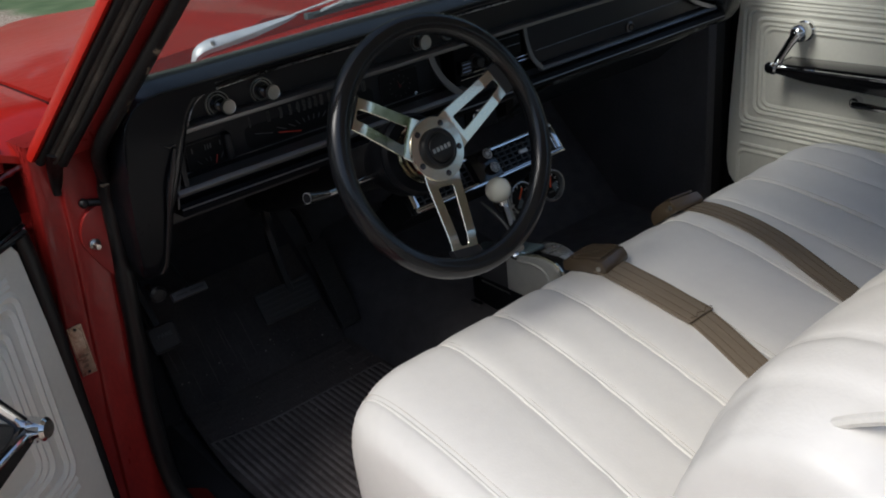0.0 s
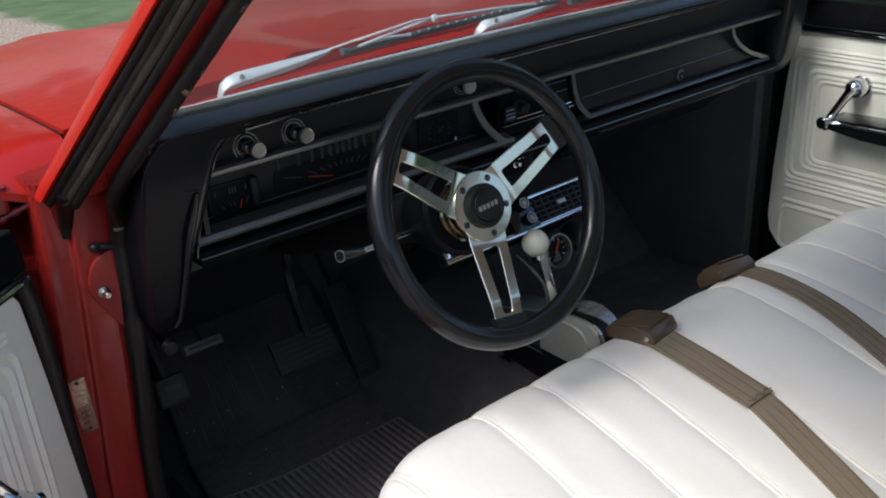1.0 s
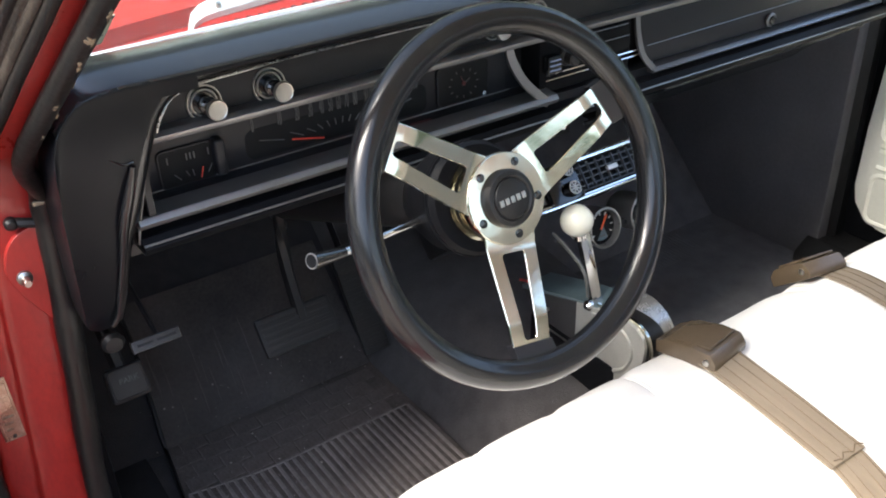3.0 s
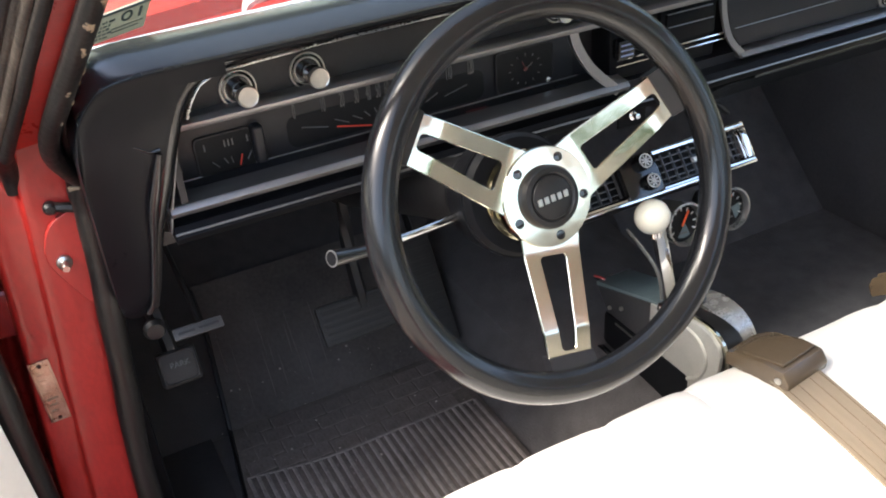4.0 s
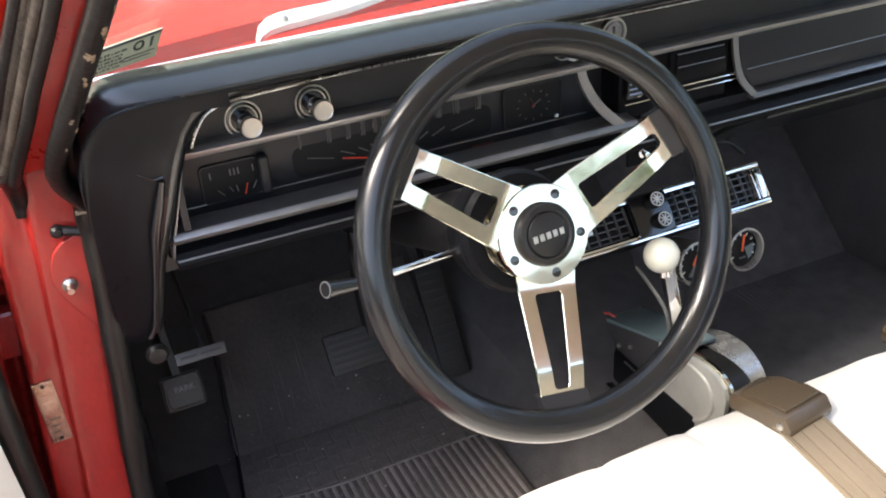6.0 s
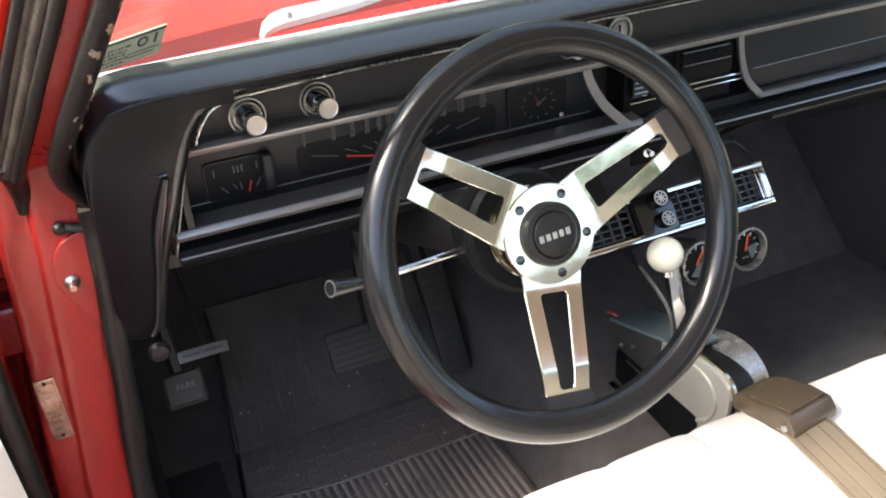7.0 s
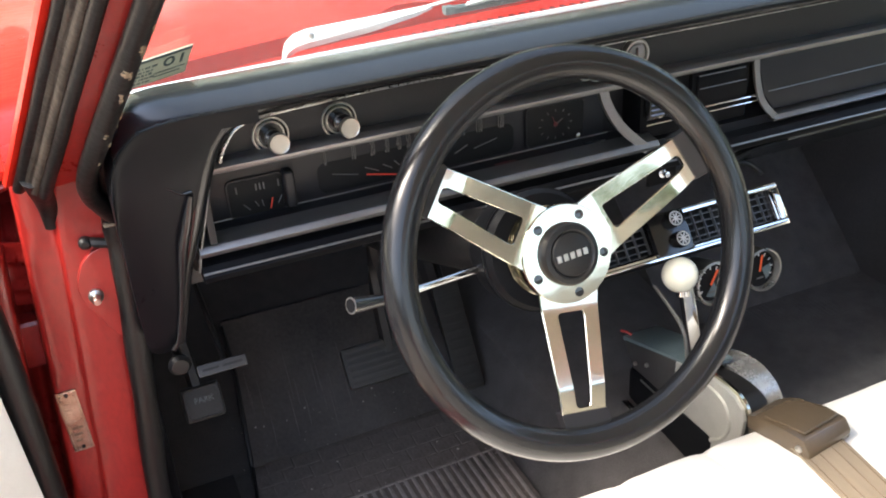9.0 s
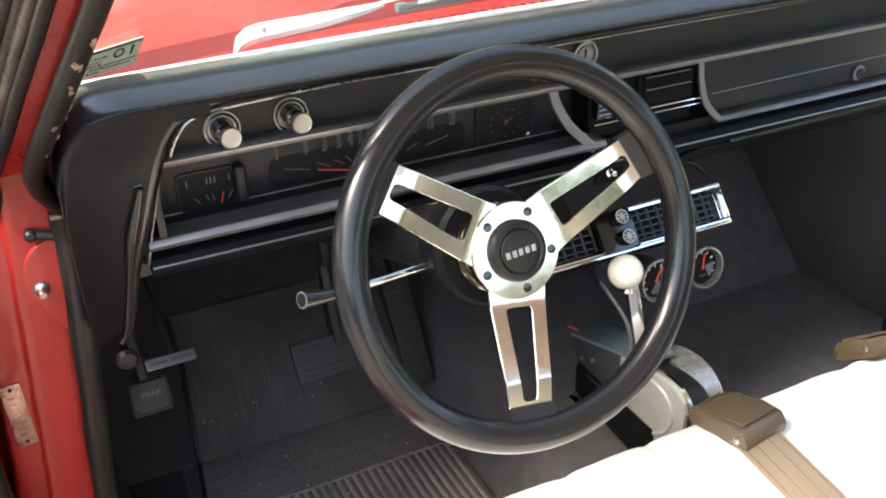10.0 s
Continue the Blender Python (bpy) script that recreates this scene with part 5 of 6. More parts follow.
part("pad", box(-0.0245, 0.0245, -0.007, 0.008, -0.022, 0.022, 0.006, 3, m=PP), PEDAL, park)
part("pad_border", tube([PP @ Vector((x, -0.0068, z)) for x, z in rounded(0, 0, 0.042, 0.037, 0.007)], 0.0014, 6, up=(0, 1, 0), closed=True), PEDAL, park)
part("lettering", lettering("PARK", 0.0100, PP @ Matrix.Translation((0.002, -0.0078, 0.003)) @ FACING), GRILLE, park)
part("arm", tube(spline([(-0.652, 0.312, 0.595), (-0.656, 0.35, 0.66), (-0.66, 0.42, 0.79)], 4), 0.009, 6), BLACK, park)
release = thing("brake_release", (-0.622, 0.205, 0.688), "grey brake release pull with small dark lettering", "brake release")
RB = Matrix.Translation((-0.626, 0.202, 0.691)) @ Matrix.Rotation(radians(-35), 4, "X")
grip = part("pull", box(-0.027, 0.027, -0.004, 0.006, -0.0065, 0.0065, 0.0015, m=RB), UNDER, release)
for x0, x1 in ((-0.022, -0.004), (0.0, 0.022)):
    part("lettering_bar", box(x0, x1, -0.0045, -0.0036, -0.0014, 0.0014, m=RB), BLACK, grip)
part("stem", tube([(-0.622, 0.21, 0.69), (-0.625, 0.26, 0.72), (-0.63, 0.33, 0.76)], 0.003, 6), BLACK, release)
hood_pull = thing("vent_pull_knob", (-0.664, 0.20, 0.712), "round dark vent knob under the dashboard end", "knob")
part("knob", lathe([(0.004, -0.03), (0.004, 0), (0.011, 0.002), (0.0125, 0.008), (0.009, 0.013), (0, 0.0145)], rearward(-0.669, 0.215, 0.703), 20), BLACK, hood_pull)

# ---- floor mat ----
floor_mat = thing("floor_mat", (-0.40, 0.30, 0.29), "black rubber floor mat with ribs, dusty with lint", "floor mat")


def mat_z(y):
    return 0.290 + (max(0, y - 0.49) * 0.96 + 0.002)


def mat_left(y):
    """The outer edge of the mat, drawn in a little up the toe board."""
    return -0.612 + 0.040 * min(1, max(0, (y - 0.30) / 0.30))


def mat_point(u, v, y0=-0.10, y1=0.486):
    y = y0 + (y1 - y0) * v
    return (mat_left(y) + (-0.215 - mat_left(y)) * u, y, mat_z(y) + 0.0007 * math.sin(9 * u + 5 * y) * max(0, 1 - abs(y - 0.45) / 0.2))


part("mat_sheet", sheet(mat_point, 12, 28, (0, 0, 0.006)), MAT_RUBBER, floor_mat)
# The dashboard's shade on the toe end is painted by this darker piece.
part("mat_toe", sheet(lambda u, v: mat_point(u, v, 0.487, 0.665), 12, 12, (0, 0, 0.0054)), MAT_TOE, floor_mat, "upper part of the mat, darkened for the dashboard's shade")
part("mat_edge", tube([(mat_left(y), y, mat_z(y) + 0.006) for y in (0.66, 0.60, 0.54, 0.49, 0.42, 0.35, 0.28, -0.08)], 0.0035, 6), RUBBER, floor_mat)
rng = random.Random(5)
# The ribs' pale colour also stands in for light on the floor.
for i in range(29):
    x = -0.592 + 0.0131 * i
    part("rib", box(x - 0.0030, x + 0.0030, -0.06, 0.349 + 0.022 * max(0, (-0.47 - x) / 0.12) + rng.uniform(-0.001, 0.001), 0.296, 0.2998 + rng.uniform(0, 0.0008), 0.0010, 1), RIB, floor_mat)
part("rib_border", tube([(-0.594, 0.3735, 0.2985), (-0.552, 0.3645, 0.2985), (-0.500, 0.3550, 0.2985), (-0.455, 0.3505, 0.2985), (-0.228, 0.3505, 0.2985)], 0.0016, 6), RIB, floor_mat)
first_block = None
for row in range(4):
    for col in range(9):
        x = -0.588 + 0.0425 * col + (0.021 if row % 2 else 0)
        if x + 0.040 > -0.218:
            continue
        y = 0.3535 + 0.0305 * row + 0.020 * max(0, (-0.47 - x) / 0.12)
        at = Matrix.Translation((x, y, 0.2975 + rng.uniform(-0.0003, 0.0004)))
        if first_block is None:
            first_block = part("raised_block", box(0.0, 0.0402, 0.0, 0.0285, 0.0, 0.0014, 0.0006, 1), BLOCK, floor_mat)
            block_mesh = first_block.data
            first_block.location = at.translation
        else:
            ob = new("raised_block", block_mesh)
            ob.parent = floor_mat
            ob.matrix_parent_inverse = first_block.matrix_parent_inverse
            ob.location = at.translation
scuffs = bmesh.new()
for i in range(16):
    x, y0 = rng.uniform(-0.57, -0.40), rng.uniform(0.50, 0.55)
    n = rng.uniform(0.03, 0.07)
    tube([(x, y0, mat_z(y0) + 0.0062), (x + 0.002, y0 + n * 0.5, mat_z(y0 + n * 0.5) + 0.0064), (x + 0.003, y0 + n, mat_z(y0 + n) + 0.0060)], [0.0003, 0.0009, 0.0003], 5, bm=scuffs)
tagged(part("heel_scuffing", scuffs, BLOCK, floor_mat, "pale heel scuffs in the rubber"), kind="stuff")
lint = bmesh.new()
rng = random.Random(8)
for i in range(240):
    x, y = rng.uniform(-0.60, -0.22), rng.uniform(0.0, 0.55)
    bmesh.ops.create_icosphere(lint, subdivisions=1, radius=rng.uniform(0.0005, 0.0009) if i % 12 else rng.uniform(0.0012, 0.0021), matrix=Matrix.Translation((x, y, mat_z(y) + 0.0065)))
tagged(part("lint_specks", lint, LINT, floor_mat, "pale specks of dust"), kind="stuff")

# ---- bench seat ----
seat = thing("bench_seat", (0, -0.35, 0.30), "white vinyl bench seat with piped pleats", "seat")
SEAMS = [-0.538, -0.394, -0.290, -0.186, -0.062, 0.125, 0.238, 0.350, 0.468, 0.56]
XA, XB = -0.582, 0.650


def slant(x):
    """How far a seam leans towards the door for each metre back."""
    return 0.0 if x < -0.5 else (0.085 if x < 0.2 else 0.02)


def puff(x, y):
    """Height of the padding over its seams."""
    edges = [XA] + [s + slant(s) * min(0, y + 0.08) for s in SEAMS] + [XB]
    for a, b in zip(edges, edges[1:]):
        if a <= x <= b:
            t = (x - a) / (b - a)
            return 1 - (2 * t - 1) ** 6
    return 0


cushion_prof = spline([(-0.085, 0.33), (-0.056, 0.42), (-0.046, 0.49), (-0.050, 0.556), (-0.074, 0.602), (-0.13, 0.620), (-0.25, 0.611), (-0.40, 0.583), (-0.55, 0.548), (-0.63, 0.525), (-0.64, 0.33)], 6)


def end_scale(d, round_end=0.12, low=0.74):
    """How the section draws in towards the seat's rounded ends."""
    t = max(0, 1 - d / round_end)
    return low + (1 - low) * math.sqrt(max(0, 1 - t * t))


def seat_loops(prof, xa, xb, cy, cz, n=260, amp=0.0048, round_end=0.12, low=0.74):
    loops = []
    for i in range(n + 1):
        x = xa + (xb - xa) * i / n
        d = min(x - xa, xb - x)
        k = end_scale(d, round_end, low)
        lp = []
        m = len(prof)
        for j, p in enumerate(prof):
            a, b = prof[max(0, j - 1)], prof[min(m - 1, j + 1)]
            t = (b - a).normalized() if (b - a).length > 1e-6 else Vector((1, 0))
            nrm = Vector((-t.y, t.x)) * -1
            if (Vector((p.x - cy, p.y - cz))).dot(nrm) < 0:
                nrm = -nrm
            pf = puff(x, max(p.x, -0.5)) if d > 0.01 else 0.5
            w = amp * (pf - 1) * min(1, j / 6, (m - 1 - j) / 6)
            wave = 0.0025 * noise.noise((x * 7, j * 0.22, 3.0)) + 0.0012 * noise.noise((x * 22, j * 0.6, 9.0))
            q = Vector((p.x, p.y)) + nrm * (w + wave)
            lp.append((x, cy + (q.x - cy) * k, cz + (q.y - cz) * k))
        loops.append(lp)
    return loops


part("cushion", loft(seat_loops(cushion_prof, XA, XB, -0.35, 0.45)), SEAT, seat, "pleated white vinyl cushion", 70)
back_prof = spline([(-0.66, 0.48), (-0.59, 0.51), (-0.555, 0.565), (-0.575, 0.67), (-0.612, 0.78), (-0.642, 0.862), (-0.668, 0.912), (-0.702, 0.944), (-0.75, 0.958), (-0.80, 0.945), (-0.835, 0.89), (-0.80, 0.50)], 6)
part("backrest", loft(seat_loops(back_prof, -0.640, 0.655, -0.72, 0.74, amp=0.004, round_end=0.12, low=0.74)), SEAT, seat, "padded white vinyl backrest", 70)


def seam_on(prof, x, j0, j1, off, amp, cy, cz):
    pts = []
    for j in range(j0, j1):
        p = prof[j]
        a, b = prof[j - 1], prof[j + 1]
        t = (b - a).normalized()
        nrm = Vector((-t.y, t.x))
        if Vector((p.x - cy, p.y - cz)).dot(nrm) < 0:
            nrm = -nrm
        q = Vector((p.x, p.y)) + nrm * (off - amp)
        q = Vector((cy, cz)) + (q - Vector((cy, cz))) * end_scale(min(x - XA, XB - x))
        pts.append((x + (slant(x) * min(0, max(q.x, -0.62) + 0.08) if cz < 0.6 else 0), q.x, q.y))
    return pts


for x in SEAMS:
    part("seam_welt", tube(seam_on(cushion_prof, x, 8, 54, 0.0006, 0.0048, -0.35, 0.45), 0.0024, 6, up=(1, 0, 0)), PIPING, seat, "raised welt along the pleat")
    st = part("stitch_line", tube(seam_on(cushion_prof, x + 0.0070, 8, 54, 0.0018, 0.0042, -0.35, 0.45), 0.0006, 4, up=(1, 0, 0)), STITCH, seat)
part("back_piping", tube(spline([(-0.606, -0.655, 0.780), (-0.608, -0.675, 0.821), (-0.608, -0.698, 0.866), (-0.607, -0.725, 0.908), (-0.607, -0.750, 0.933), (-0.607, -0.785, 0.955), (-0.607, -0.83, 0.975)], 5), 0.0042, 8), PIPING, seat, "piping on the backrest")
part("seat_base", box(-0.60, 0.62, -0.62, -0.11, 0.285, 0.36, 0.02), BLACK, seat, "black seat base")


# ---- seat belts ----
def seat_belt(x, y, heading, front_drop, z=0.622):
    """A buckle on the cushion's front edge with its webbing running back."""
    top = thing("seat_belt", (x, y, 0.61), "tan seat belt with a brown push buckle lying on the seat", "seat belt", "seat belts on the bench")
    turn = Matrix.Translation((x, y, z)) @ Matrix.Rotation(radians(heading), 4, "Z") @ Matrix.Rotation(radians(front_drop), 4, "X")
    prof = [(0.048, -0.004), (0.046, 0.012), (0.030, 0.019), (-0.010, 0.021), (-0.034, 0.017), (-0.040, 0.004), (-0.038, -0.006)]
    bm = prism(prof, -0.033, 0.033, "x", 0.0035)
    for v in bm.verts:
        if v.co.y > 0.01:
            v.co.x *= 1 - 0.28 * (v.co.y - 0.01) / 0.038
    bm.transform(turn)
    bk = part("buckle", bm, BUCKLE, top, "brown plastic buckle")
    part("buckle_lid", box(-0.026, 0.026, -0.030, 0.020, 0.0195, 0.0225, 0.001, m=turn), BUCKLE, bk)
    part("buckle_pin", lathe([(0.004, 0), (0.004, 0.0015), (0.002, 0.0025), (0, 0.0025)], turn @ Matrix.Translation((-0.033, -0.028, 0.006)) @ Matrix.Rotation(radians(-90), 4, "Y"), 12), SPUN, bk, "bright pin")
    return top, turn


def seat_top(y):
    best = min(cushion_prof[20:50], key=lambda p: abs(p.x - y))
    k = [p for p in cushion_prof if p.y > 0.5]
    for a, b in zip(k, k[1:]):
        if b.x <= y <= a.x:
            t = (y - a.x) / (b.x - a.x)
            return a.y + (b.y - a.y) * t
    return best.y


def webbing(top, pts, width, lift, name, label=""):
    """A flat strap over the seat through (x, y) points."""
    line = spline([(x, y, 0) for x, y in pts], 8)
    bm = bmesh.new()
    rows = []
    for i, p in enumerate(line):
        a, b = line[max(0, i - 1)], line[min(len(line) - 1, i + 1)]
        d = (b - a).normalized()
        s = Vector((-d.y, d.x, 0))
        z = seat_top(p.y) + lift + 0.0012 * noise.noise((p.x * 20, p.y * 20, 0))
        l, r = p + s * width / 2, p - s * width / 2
        rows.append([bm.verts.new(v) for v in ((l.x, l.y, z), (p.x, p.y, z + 0.0008), (r.x, r.y, z), (r.x, r.y, z - 0.0022), (l.x, l.y, z - 0.0022))])
    for a, b in zip(rows, rows[1:]):
        for j in range(5):
            bm.faces.new((a[j], a[(j + 1) % 5], b[(j + 1) % 5], b[j]))
    bm.faces.new(rows[0])
    bm.faces.new(rows[-1])
    w = part(name, bm, WEB, top, label)
    for k in (-0.42, -0.16, 0.16, 0.42):
        pts3 = []
        for i, p in enumerate(line):
            a, b = line[max(0, i - 1)], line[min(len(line) - 1, i + 1)]
            d = (b - a).normalized()
            q = p + Vector((-d.y, d.x, 0)) * width * k
            pts3.append((q.x, q.y, seat_top(p.y) + lift + 0.0008))
        part("edge_stitching", tube(pts3, 0.0005, 4), SEWN, w)
    return w


belt, bt = seat_belt(-0.095, -0.112, 8, -12)
webbing(belt, [(-0.096, -0.13), (-0.102, -0.22), (-0.104, -0.313)], 0.055, 0.0075, "folded_webbing", "doubled tan webbing with a stitched end")
webbing(belt, [(-0.096, -0.18), (-0.100, -0.30), (-0.131, -0.42), (-0.166, -0.54)], 0.046, 0.0035, "webbing", "tan webbing")
part("end_stitching", tube([(-0.122, -0.308, seat_top(-0.31) + 0.0095), (-0.112, -0.312, seat_top(-0.31) + 0.0095), (-0.104, -0.306, seat_top(-0.31) + 0.0095), (-0.094, -0.312, seat_top(-0.31) + 0.0095), (-0.084, -0.306, seat_top(-0.31) + 0.0095), (-0.075, -0.311, seat_top(-0.31) + 0.0095)], 0.0006, 5), SEWN, belt)
belt2, bt2 = seat_belt(0.170, -0.070, -10, -40, 0.603)
webbing(belt2, [(0.180, -0.085), (0.170, -0.23), (0.132, -0.37), (0.082, -0.54)], 0.044, 0.0045, "webbing", "tan webbing")


# ---- doors ----
def door(s, name, label, m):
    """A front door in its closed place (s is -1 for the driver's side), then turned by m."""
    top = thing(name, m @ Vector((s * 0.80, -0.4, 0.55)), label, "car door", "front doors")

    def put(pname, bm, material, parent=None, plabel="", smooth=35):
        if s < 0:
            bm.transform(Matrix.Diagonal((-1, 1, 1, 1)))
            bmesh.ops.reverse_faces(bm, faces=bm.faces)
        bm.transform(m)
        return part(pname, bm, material, parent or top, plabel, smooth)
    YF_, YR = 0.225, -0.98
    FE = 0.034 if s > 0 else 0.018
    put("shell", prism([(YF_ + FE, 0.33), (YF_ + FE, 0.90), (YF_ + 0.0, 0.945), (YR, 0.945), (YR - 0.02, 0.90), (YR - 0.02, 0.33)], 0.757, 0.905, bevel=0.012), END, None, "black painted door shell")
    put("outer_skin", prism([(YF_ + 0.035, 0.28), (YF_ + 0.035, 0.93), (YR, 0.94), (YR - 0.02, 0.28)], 0.905, 0.93, bevel=0.006), RED, None, "red outer skin")
    fe = 0.0 if s > 0 else 0.022   # the open door's panel reaches further forward
    pan = put("trim_panel", prism([(0.202 + fe, 0.450), (0.200 + fe, 0.57), (0.189 + fe, 0.76), (0.180 + fe, 0.862), (0.172 + fe, 0.876), (YR + 0.02, 0.876), (YR + 0.02, 0.36), (0.08, 0.366), (0.14 + fe, 0.374), (0.175 + fe, 0.392), (0.194 + fe, 0.415)], 0.742, 0.775, bevel=0.006), PANEL, None, "ivory embossed vinyl trim panel")
    put("upper_trim", prism([(YF_ - 0.005, 0.893), (YF_ - 0.012, 0.945), (YR + 0.01, 0.948), (YR + 0.01, 0.893)], 0.735, 0.785, bevel=0.006), GLOSS, None, "black upper trim")
    put("trim_line", tube([(0.738, YF_ - 0.010, 0.883), (0.738, YR + 0.02, 0.883)], 0.0055, 8), CHROME, None, "chrome line under the upper trim")
    put("trim_line", tube([(0.734, YF_ - 0.010, 0.891), (0.734, YR + 0.02, 0.891)], 0.0025, 6), GLOSS)
    cy, w = (0.170 - 0.80) / 2, 0.97
    for g in (0.0, 0.012, 0.034, 0.046, 0.056):
        put("embossed_frame", tube([(0.7465, y, z) for y, z in rounded(cy, 0.690, w - 2 * g, 0.272 - 2 * g * 0.86, 0.020)], 0.0078, 8, 1, (1, 0, 0), closed=True), PANEL, pan)
    for z in (0.842, 0.834):
        put("embossed_line", tube([(0.7455, 0.165, z), (0.7455, -0.85, z)], 0.0060, 8), PANEL, pan)
    for z in (0.545, 0.532, 0.500):
        put("embossed_line", tube([(0.7460, 0.165, z), (0.7460, -0.85, z)], 0.0070, 8), PANEL, pan)
    put("embossed_frame", tube([(0.7460, y, z) for y, z in rounded(cy, 0.435, w, 0.10, 0.02)], 0.0070, 8, 1, (1, 0, 0), closed=True), PANEL, pan)
    # window crank
    cr = put("window_crank", tube([(0.700, 0.018, 0.786), (0.695, 0.030, 0.765), (0.690, 0.046, 0.735), (0.689, 0.052, 0.722)], [0.012, 0.0095, 0.0085, 0.0095], 10, 0.7, (1, 0, 0)), CHROME, None, "chrome window crank")
    put("crank_hub", tube([(0.745, 0.020, 0.784), (0.733, 0.020, 0.784), (0.730, 0.020, 0.784), (0.716, 0.020, 0.784), (0.708, 0.020, 0.784), (0.698, 0.020, 0.784), (0.693, 0.020, 0.784)], [0.022, 0.022, 0.019, 0.0205, 0.0195, 0.014, 0.006], 24, 1, (0, 0, 1)), CHROME, cr)
    put("crank_knob", tube([(0.688, 0.054, 0.716), (0.680, 0.054, 0.716), (0.664, 0.054, 0.716), (0.660, 0.054, 0.716)], [0.008, 0.0125, 0.0135, 0.010], 16, 1, (0, 0, 1)), CHROME, cr)
    arm = put("armrest", prism([(0.056, 0.700), (0.056, 0.724), (-0.35, 0.735), (-0.42, 0.70), (-0.35, 0.680), (-0.02, 0.690)], 0.680, 0.744, bevel=0.006), GLOSS, None, "black armrest with chrome ends")
    put("armrest_strip", tube([(0.679, 0.052, 0.7155), (0.679, -0.34, 0.722)], 0.0035, 8), CHROME, arm)
    put("armrest_cap", box(0.676, 0.740, 0.048, 0.064, 0.698, 0.727, 0.004), CHROME, arm)
    hd = put("door_handle", tube([(0.728, -0.100, 0.648), (0.712, -0.110, 0.650), (0.706, -0.16, 0.652), (0.704, -0.22, 0.652)], [0.007, 0.008, 0.007, 0.004], 10, 0.6, (1, 0, 0)), CHROME, None, "chrome door handle")
    put("handle_base", tube([(0.745, -0.105, 0.648), (0.727, -0.105, 0.648)], [0.013, 0.011], 16, 1, (0, 0, 1)), CHROME, hd)
    if s < 0:
        put("edge_seal", tube(spline([(0.762, YF_ + 0.011, 0.34), (0.762, YF_ + 0.011, 0.60), (0.763, YF_ + 0.009, 0.84), (0.770, YF_ - 0.008, 0.905), (0.776, YF_ - 0.05, 0.935)], 5), 0.0155, 14, 1.0, (0, 1, 0)), RUBBER, None, "black rubber edge seal")
    return top


PIVOT, OPEN = Vector((-0.885, 0.262, 0)), 50.0
open_m = Matrix.Translation(PIVOT + Vector((0.0, 0.024, 0))) @ Matrix.Rotation(radians(-OPEN), 4, "Z") @ Matrix.Translation(-PIVOT)
door(-1, "driver_door", "front door standing open, ivory trim panel and black edges", open_m)
door(1, "passenger_door", "closed front door with an ivory embossed trim panel", Matrix.Translation((0.008, 0.010, 0.002)))

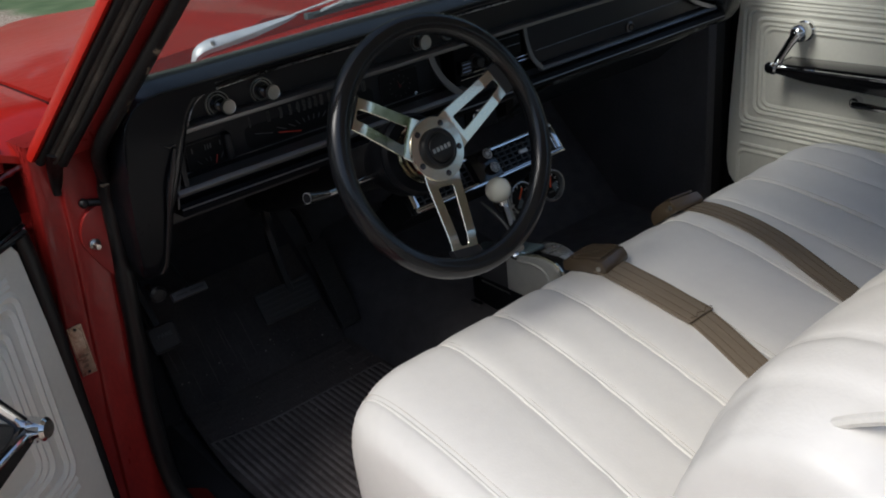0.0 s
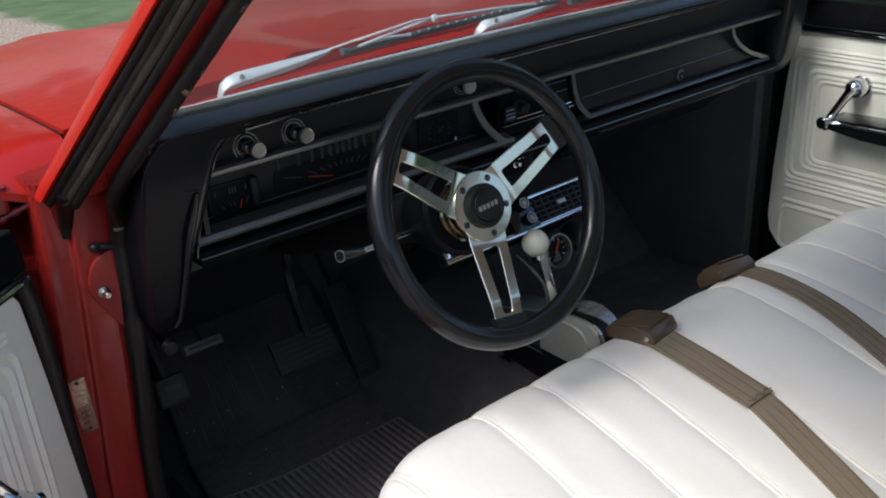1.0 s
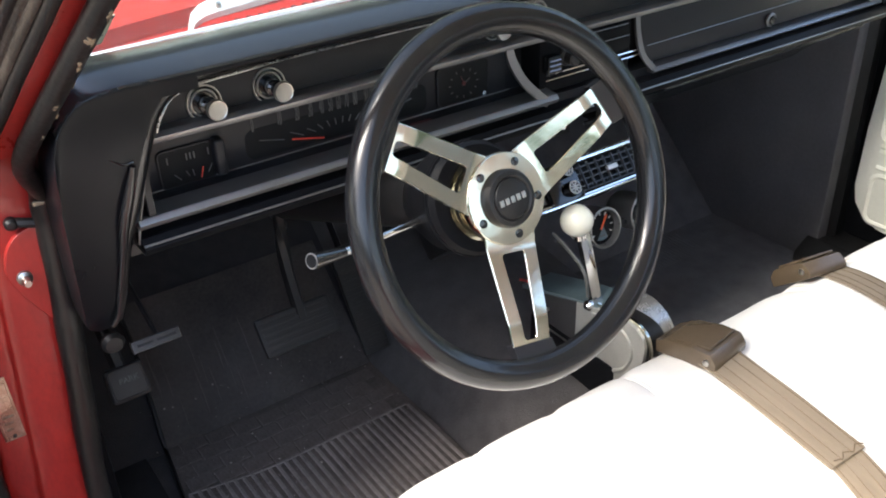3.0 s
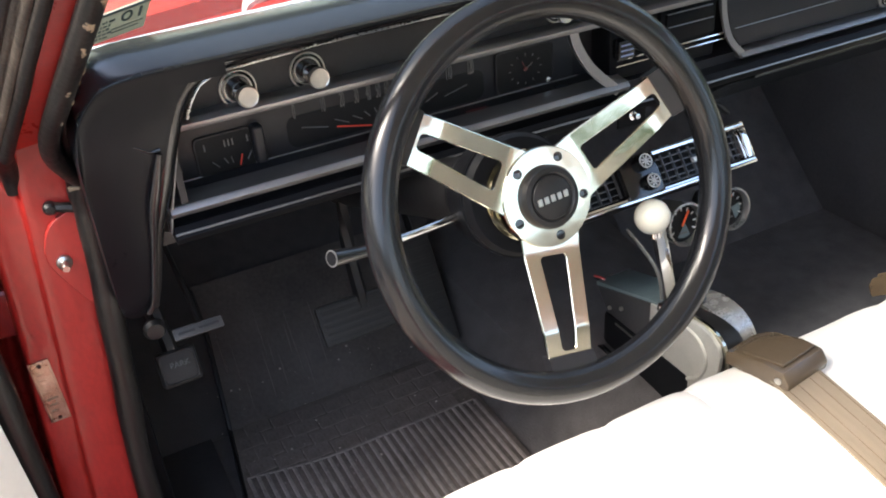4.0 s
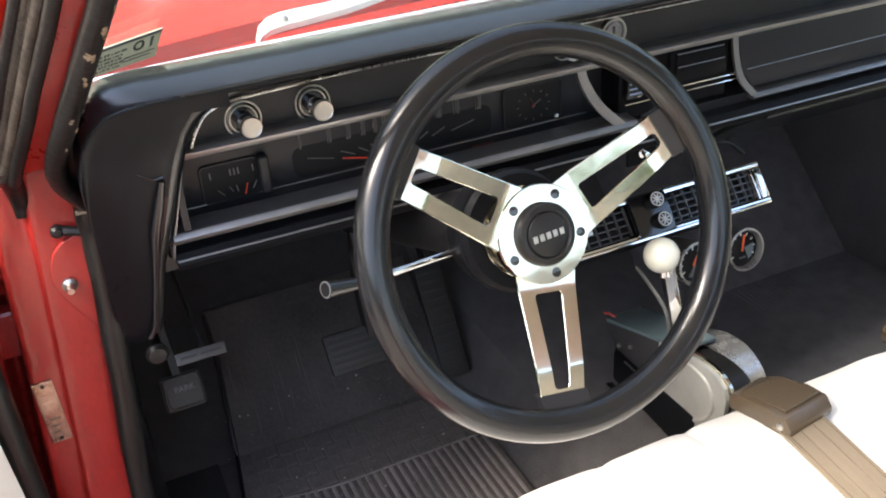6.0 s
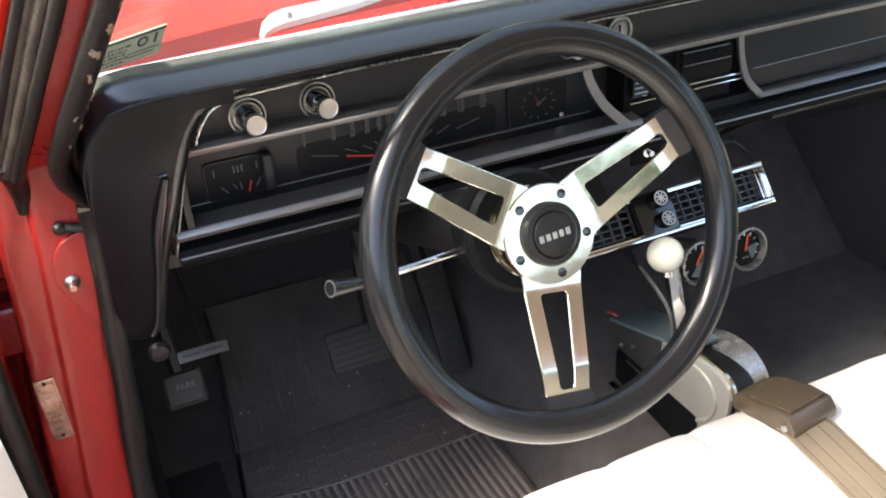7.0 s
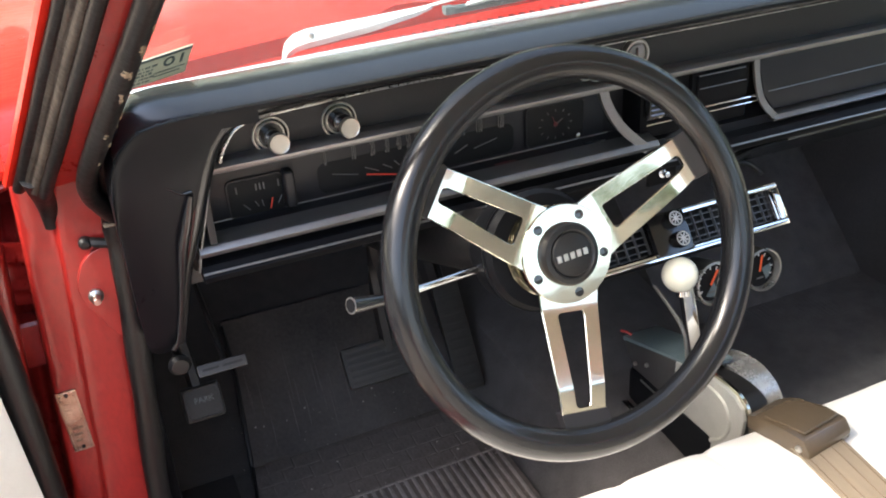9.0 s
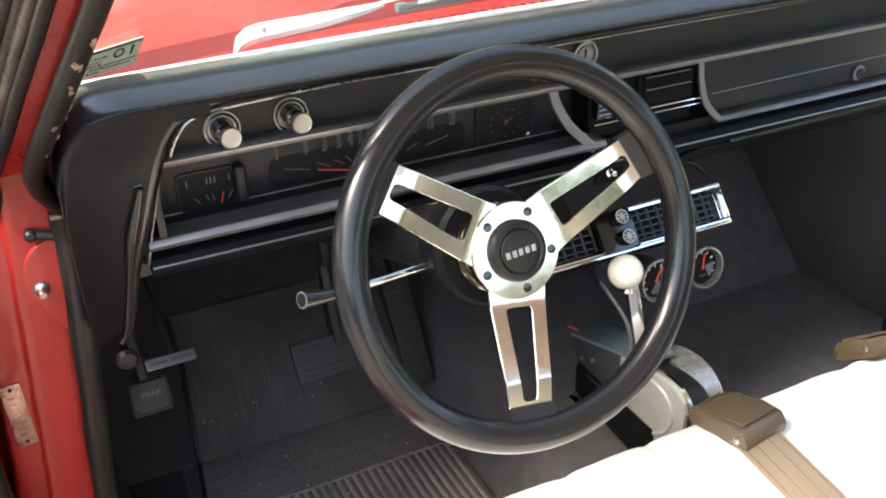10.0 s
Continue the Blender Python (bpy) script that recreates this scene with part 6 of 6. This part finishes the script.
# ---- wipers and sticker ----
def wiper(dx, dy):
    """A hooked flat arm, a thin rod, and a ribbed blade held by a bridge."""
    w = thing("windshield_wiper", (-0.46 + dx, 0.37 + dy, 0.975), "silver windshield wiper resting at the base of the glass", "wiper")
    o = Vector((dx, dy, 0))
    line = [(-0.474, 0.358, 0.972, 0.0085), (-0.470, 0.355, 0.984, 0.0105), (-0.460, 0.351, 0.992, 0.0125), (-0.445, 0.348, 0.996, 0.0135), (-0.425, 0.345, 0.998, 0.0130), (-0.370, 0.338, 1.003, 0.0100), (-0.318, 0.331, 1.009, 0.0058), (-0.298, 0.328, 1.012, 0.0030)]
    bm, rows = bmesh.new(), []
    for i, (x, y, z, h) in enumerate(line):
        across = Vector((0.05, 0.80, 0.60)).normalized() * h * 0.72
        deep = Vector((0.0, 0.60, -0.80)).normalized() * 0.010 * min(1, h / 0.009)
        p = Vector((x, y, z)) + o
        rows.append([bm.verts.new(v) for v in (p - across, p - across * 0.8 - deep * 0.16, p + across * 0.8 - deep * 0.16, p + across, p + across + deep, p - across + deep)])
    for a, b in zip(rows, rows[1:]):
        for j in range(6):
            bm.faces.new((a[j], a[(j + 1) % 6], b[(j + 1) % 6], b[j]))
    bm.faces.new(rows[0])
    bm.faces.new(rows[-1])
    part("arm", bm, STEEL, w, "pale steel wiper arm with a hooked end", 40)
    part("pivot", lathe([(0.0035, 0), (0.0035, 0.0055), (0.0025, 0.007), (0, 0.007)], Matrix.Translation(Vector((-0.442, 0.344, 0.994)) + o) @ Matrix.Rotation(radians(25), 4, "X"), 14), SPUN, w)
    part("rod", tube([Vector(q) + o for q in ((-0.302, 0.329, 1.012), (-0.240, 0.303, 1.026), (-0.178, 0.276, 1.040), (-0.138, 0.278, 1.038))], 0.0019, 8), STEEL, w, "thin steel rod")
    blade_line = spline([(-0.282, 0.316, 1.006), (-0.20, 0.312, 1.009), (-0.09, 0.306, 1.014), (0.012, 0.303, 1.017), (0.10, 0.300, 1.019), (0.16, 0.300, 1.018)], 5)
    blade = part("blade", tube([p + o for p in blade_line], 0.0042, 8, 1.5, (0, -0.6, 0.8)), BLADE, w, "ribbed grey rubber blade")
    part("blade_end", box(-0.006, 0.006, -0.006, 0.006, -0.004, 0.006, 0.0015, m=Matrix.Translation(blade_line[0] + o)), BLADE, blade)
    for i in range(22):
        p = blade_line[0].lerp(blade_line[-1], 0.05 + 0.042 * i)
        p = Vector((p.x, float(np.interp(p.x, [q.x for q in blade_line], [q.y for q in blade_line])), float(np.interp(p.x, [q.x for q in blade_line], [q.z for q in blade_line]))))
        part("blade_clip", box(-0.0022, 0.0022, -0.0055, -0.0030, 0.0030, 0.0058, 0.0006, m=Matrix.Translation(p + o)), STEEL, blade)
    part("blade_bridge", tube([p + o for p in spline([(-0.262, 0.306, 1.013), (-0.200, 0.292, 1.026), (-0.138, 0.281, 1.0365), (-0.060, 0.284, 1.033), (0.02, 0.290, 1.028), (0.10, 0.297, 1.021)], 5)], 0.0036, 8, 0.7), STEEL, w, "long steel bridge")
    part("blade_bridge", tube([p + o for p in spline([(-0.255, 0.312, 1.011), (-0.215, 0.306, 1.016), (-0.165, 0.306, 1.013)], 5)], 0.0026, 8), STEEL, w, "short steel bridge")
    part("bridge_joint", lathe([(0.006, -0.004), (0.007, 0.0), (0.005, 0.005), (0, 0.006)], Matrix.Translation(Vector((-0.138, 0.277, 1.037)) + o) @ Matrix.Rotation(radians(40), 4, "X"), 14), STEEL, w)
    return w


wiper(0.0, 0.0)
wiper(0.49, 0.0)
sticker = thing("window_sticker", (-0.62, 0.28, 1.0), "faded inspection sticker inside the windshield corner", "sticker")
across, upward, away = Vector((0.0615, -0.016, 0.0145)).normalized(), Vector((0.008, -0.042, 0.036)).normalized(), Vector((0, 0.65, 0.76))
ST = Matrix((across, away, upward)).transposed().to_4x4()
ST.translation = Vector((-0.624, 0.253, 1.0135))
part("sheet", box(-0.033, 0.033, -0.0006, 0.0006, -0.0275, 0.0275, m=ST), STICKER, sticker)
part("figures", lettering("10", 0.026, ST @ Matrix.Translation((0.018, -0.0008, 0.008)) @ FACING @ Matrix.Diagonal((-1, 1, 1, 1))), TEAL, sticker)
rng = random.Random(12)
for i in range(5):
    x = -0.031
    while x < -0.004:
        w = rng.uniform(0.0012, 0.0055)
        part("print_mark", box(x, x + w, -0.0010, -0.0006, -0.022 + 0.0075 * i, -0.0185 + 0.0075 * i + rng.uniform(-0.001, 0.001), m=ST), TEAL, sticker)
        x += w + rng.uniform(0.0008, 0.0022)
part("print_line", box(-0.002, 0.030, -0.0010, -0.0006, -0.010, -0.0085, m=ST), TEAL, sticker)
part("print_line", box(-0.002, 0.026, -0.0010, -0.0006, -0.017, -0.0155, m=ST), TEAL, sticker)
part("border", box(-0.033, 0.033, -0.0010, -0.0006, 0.022, 0.0275, m=ST), TEAL, sticker)
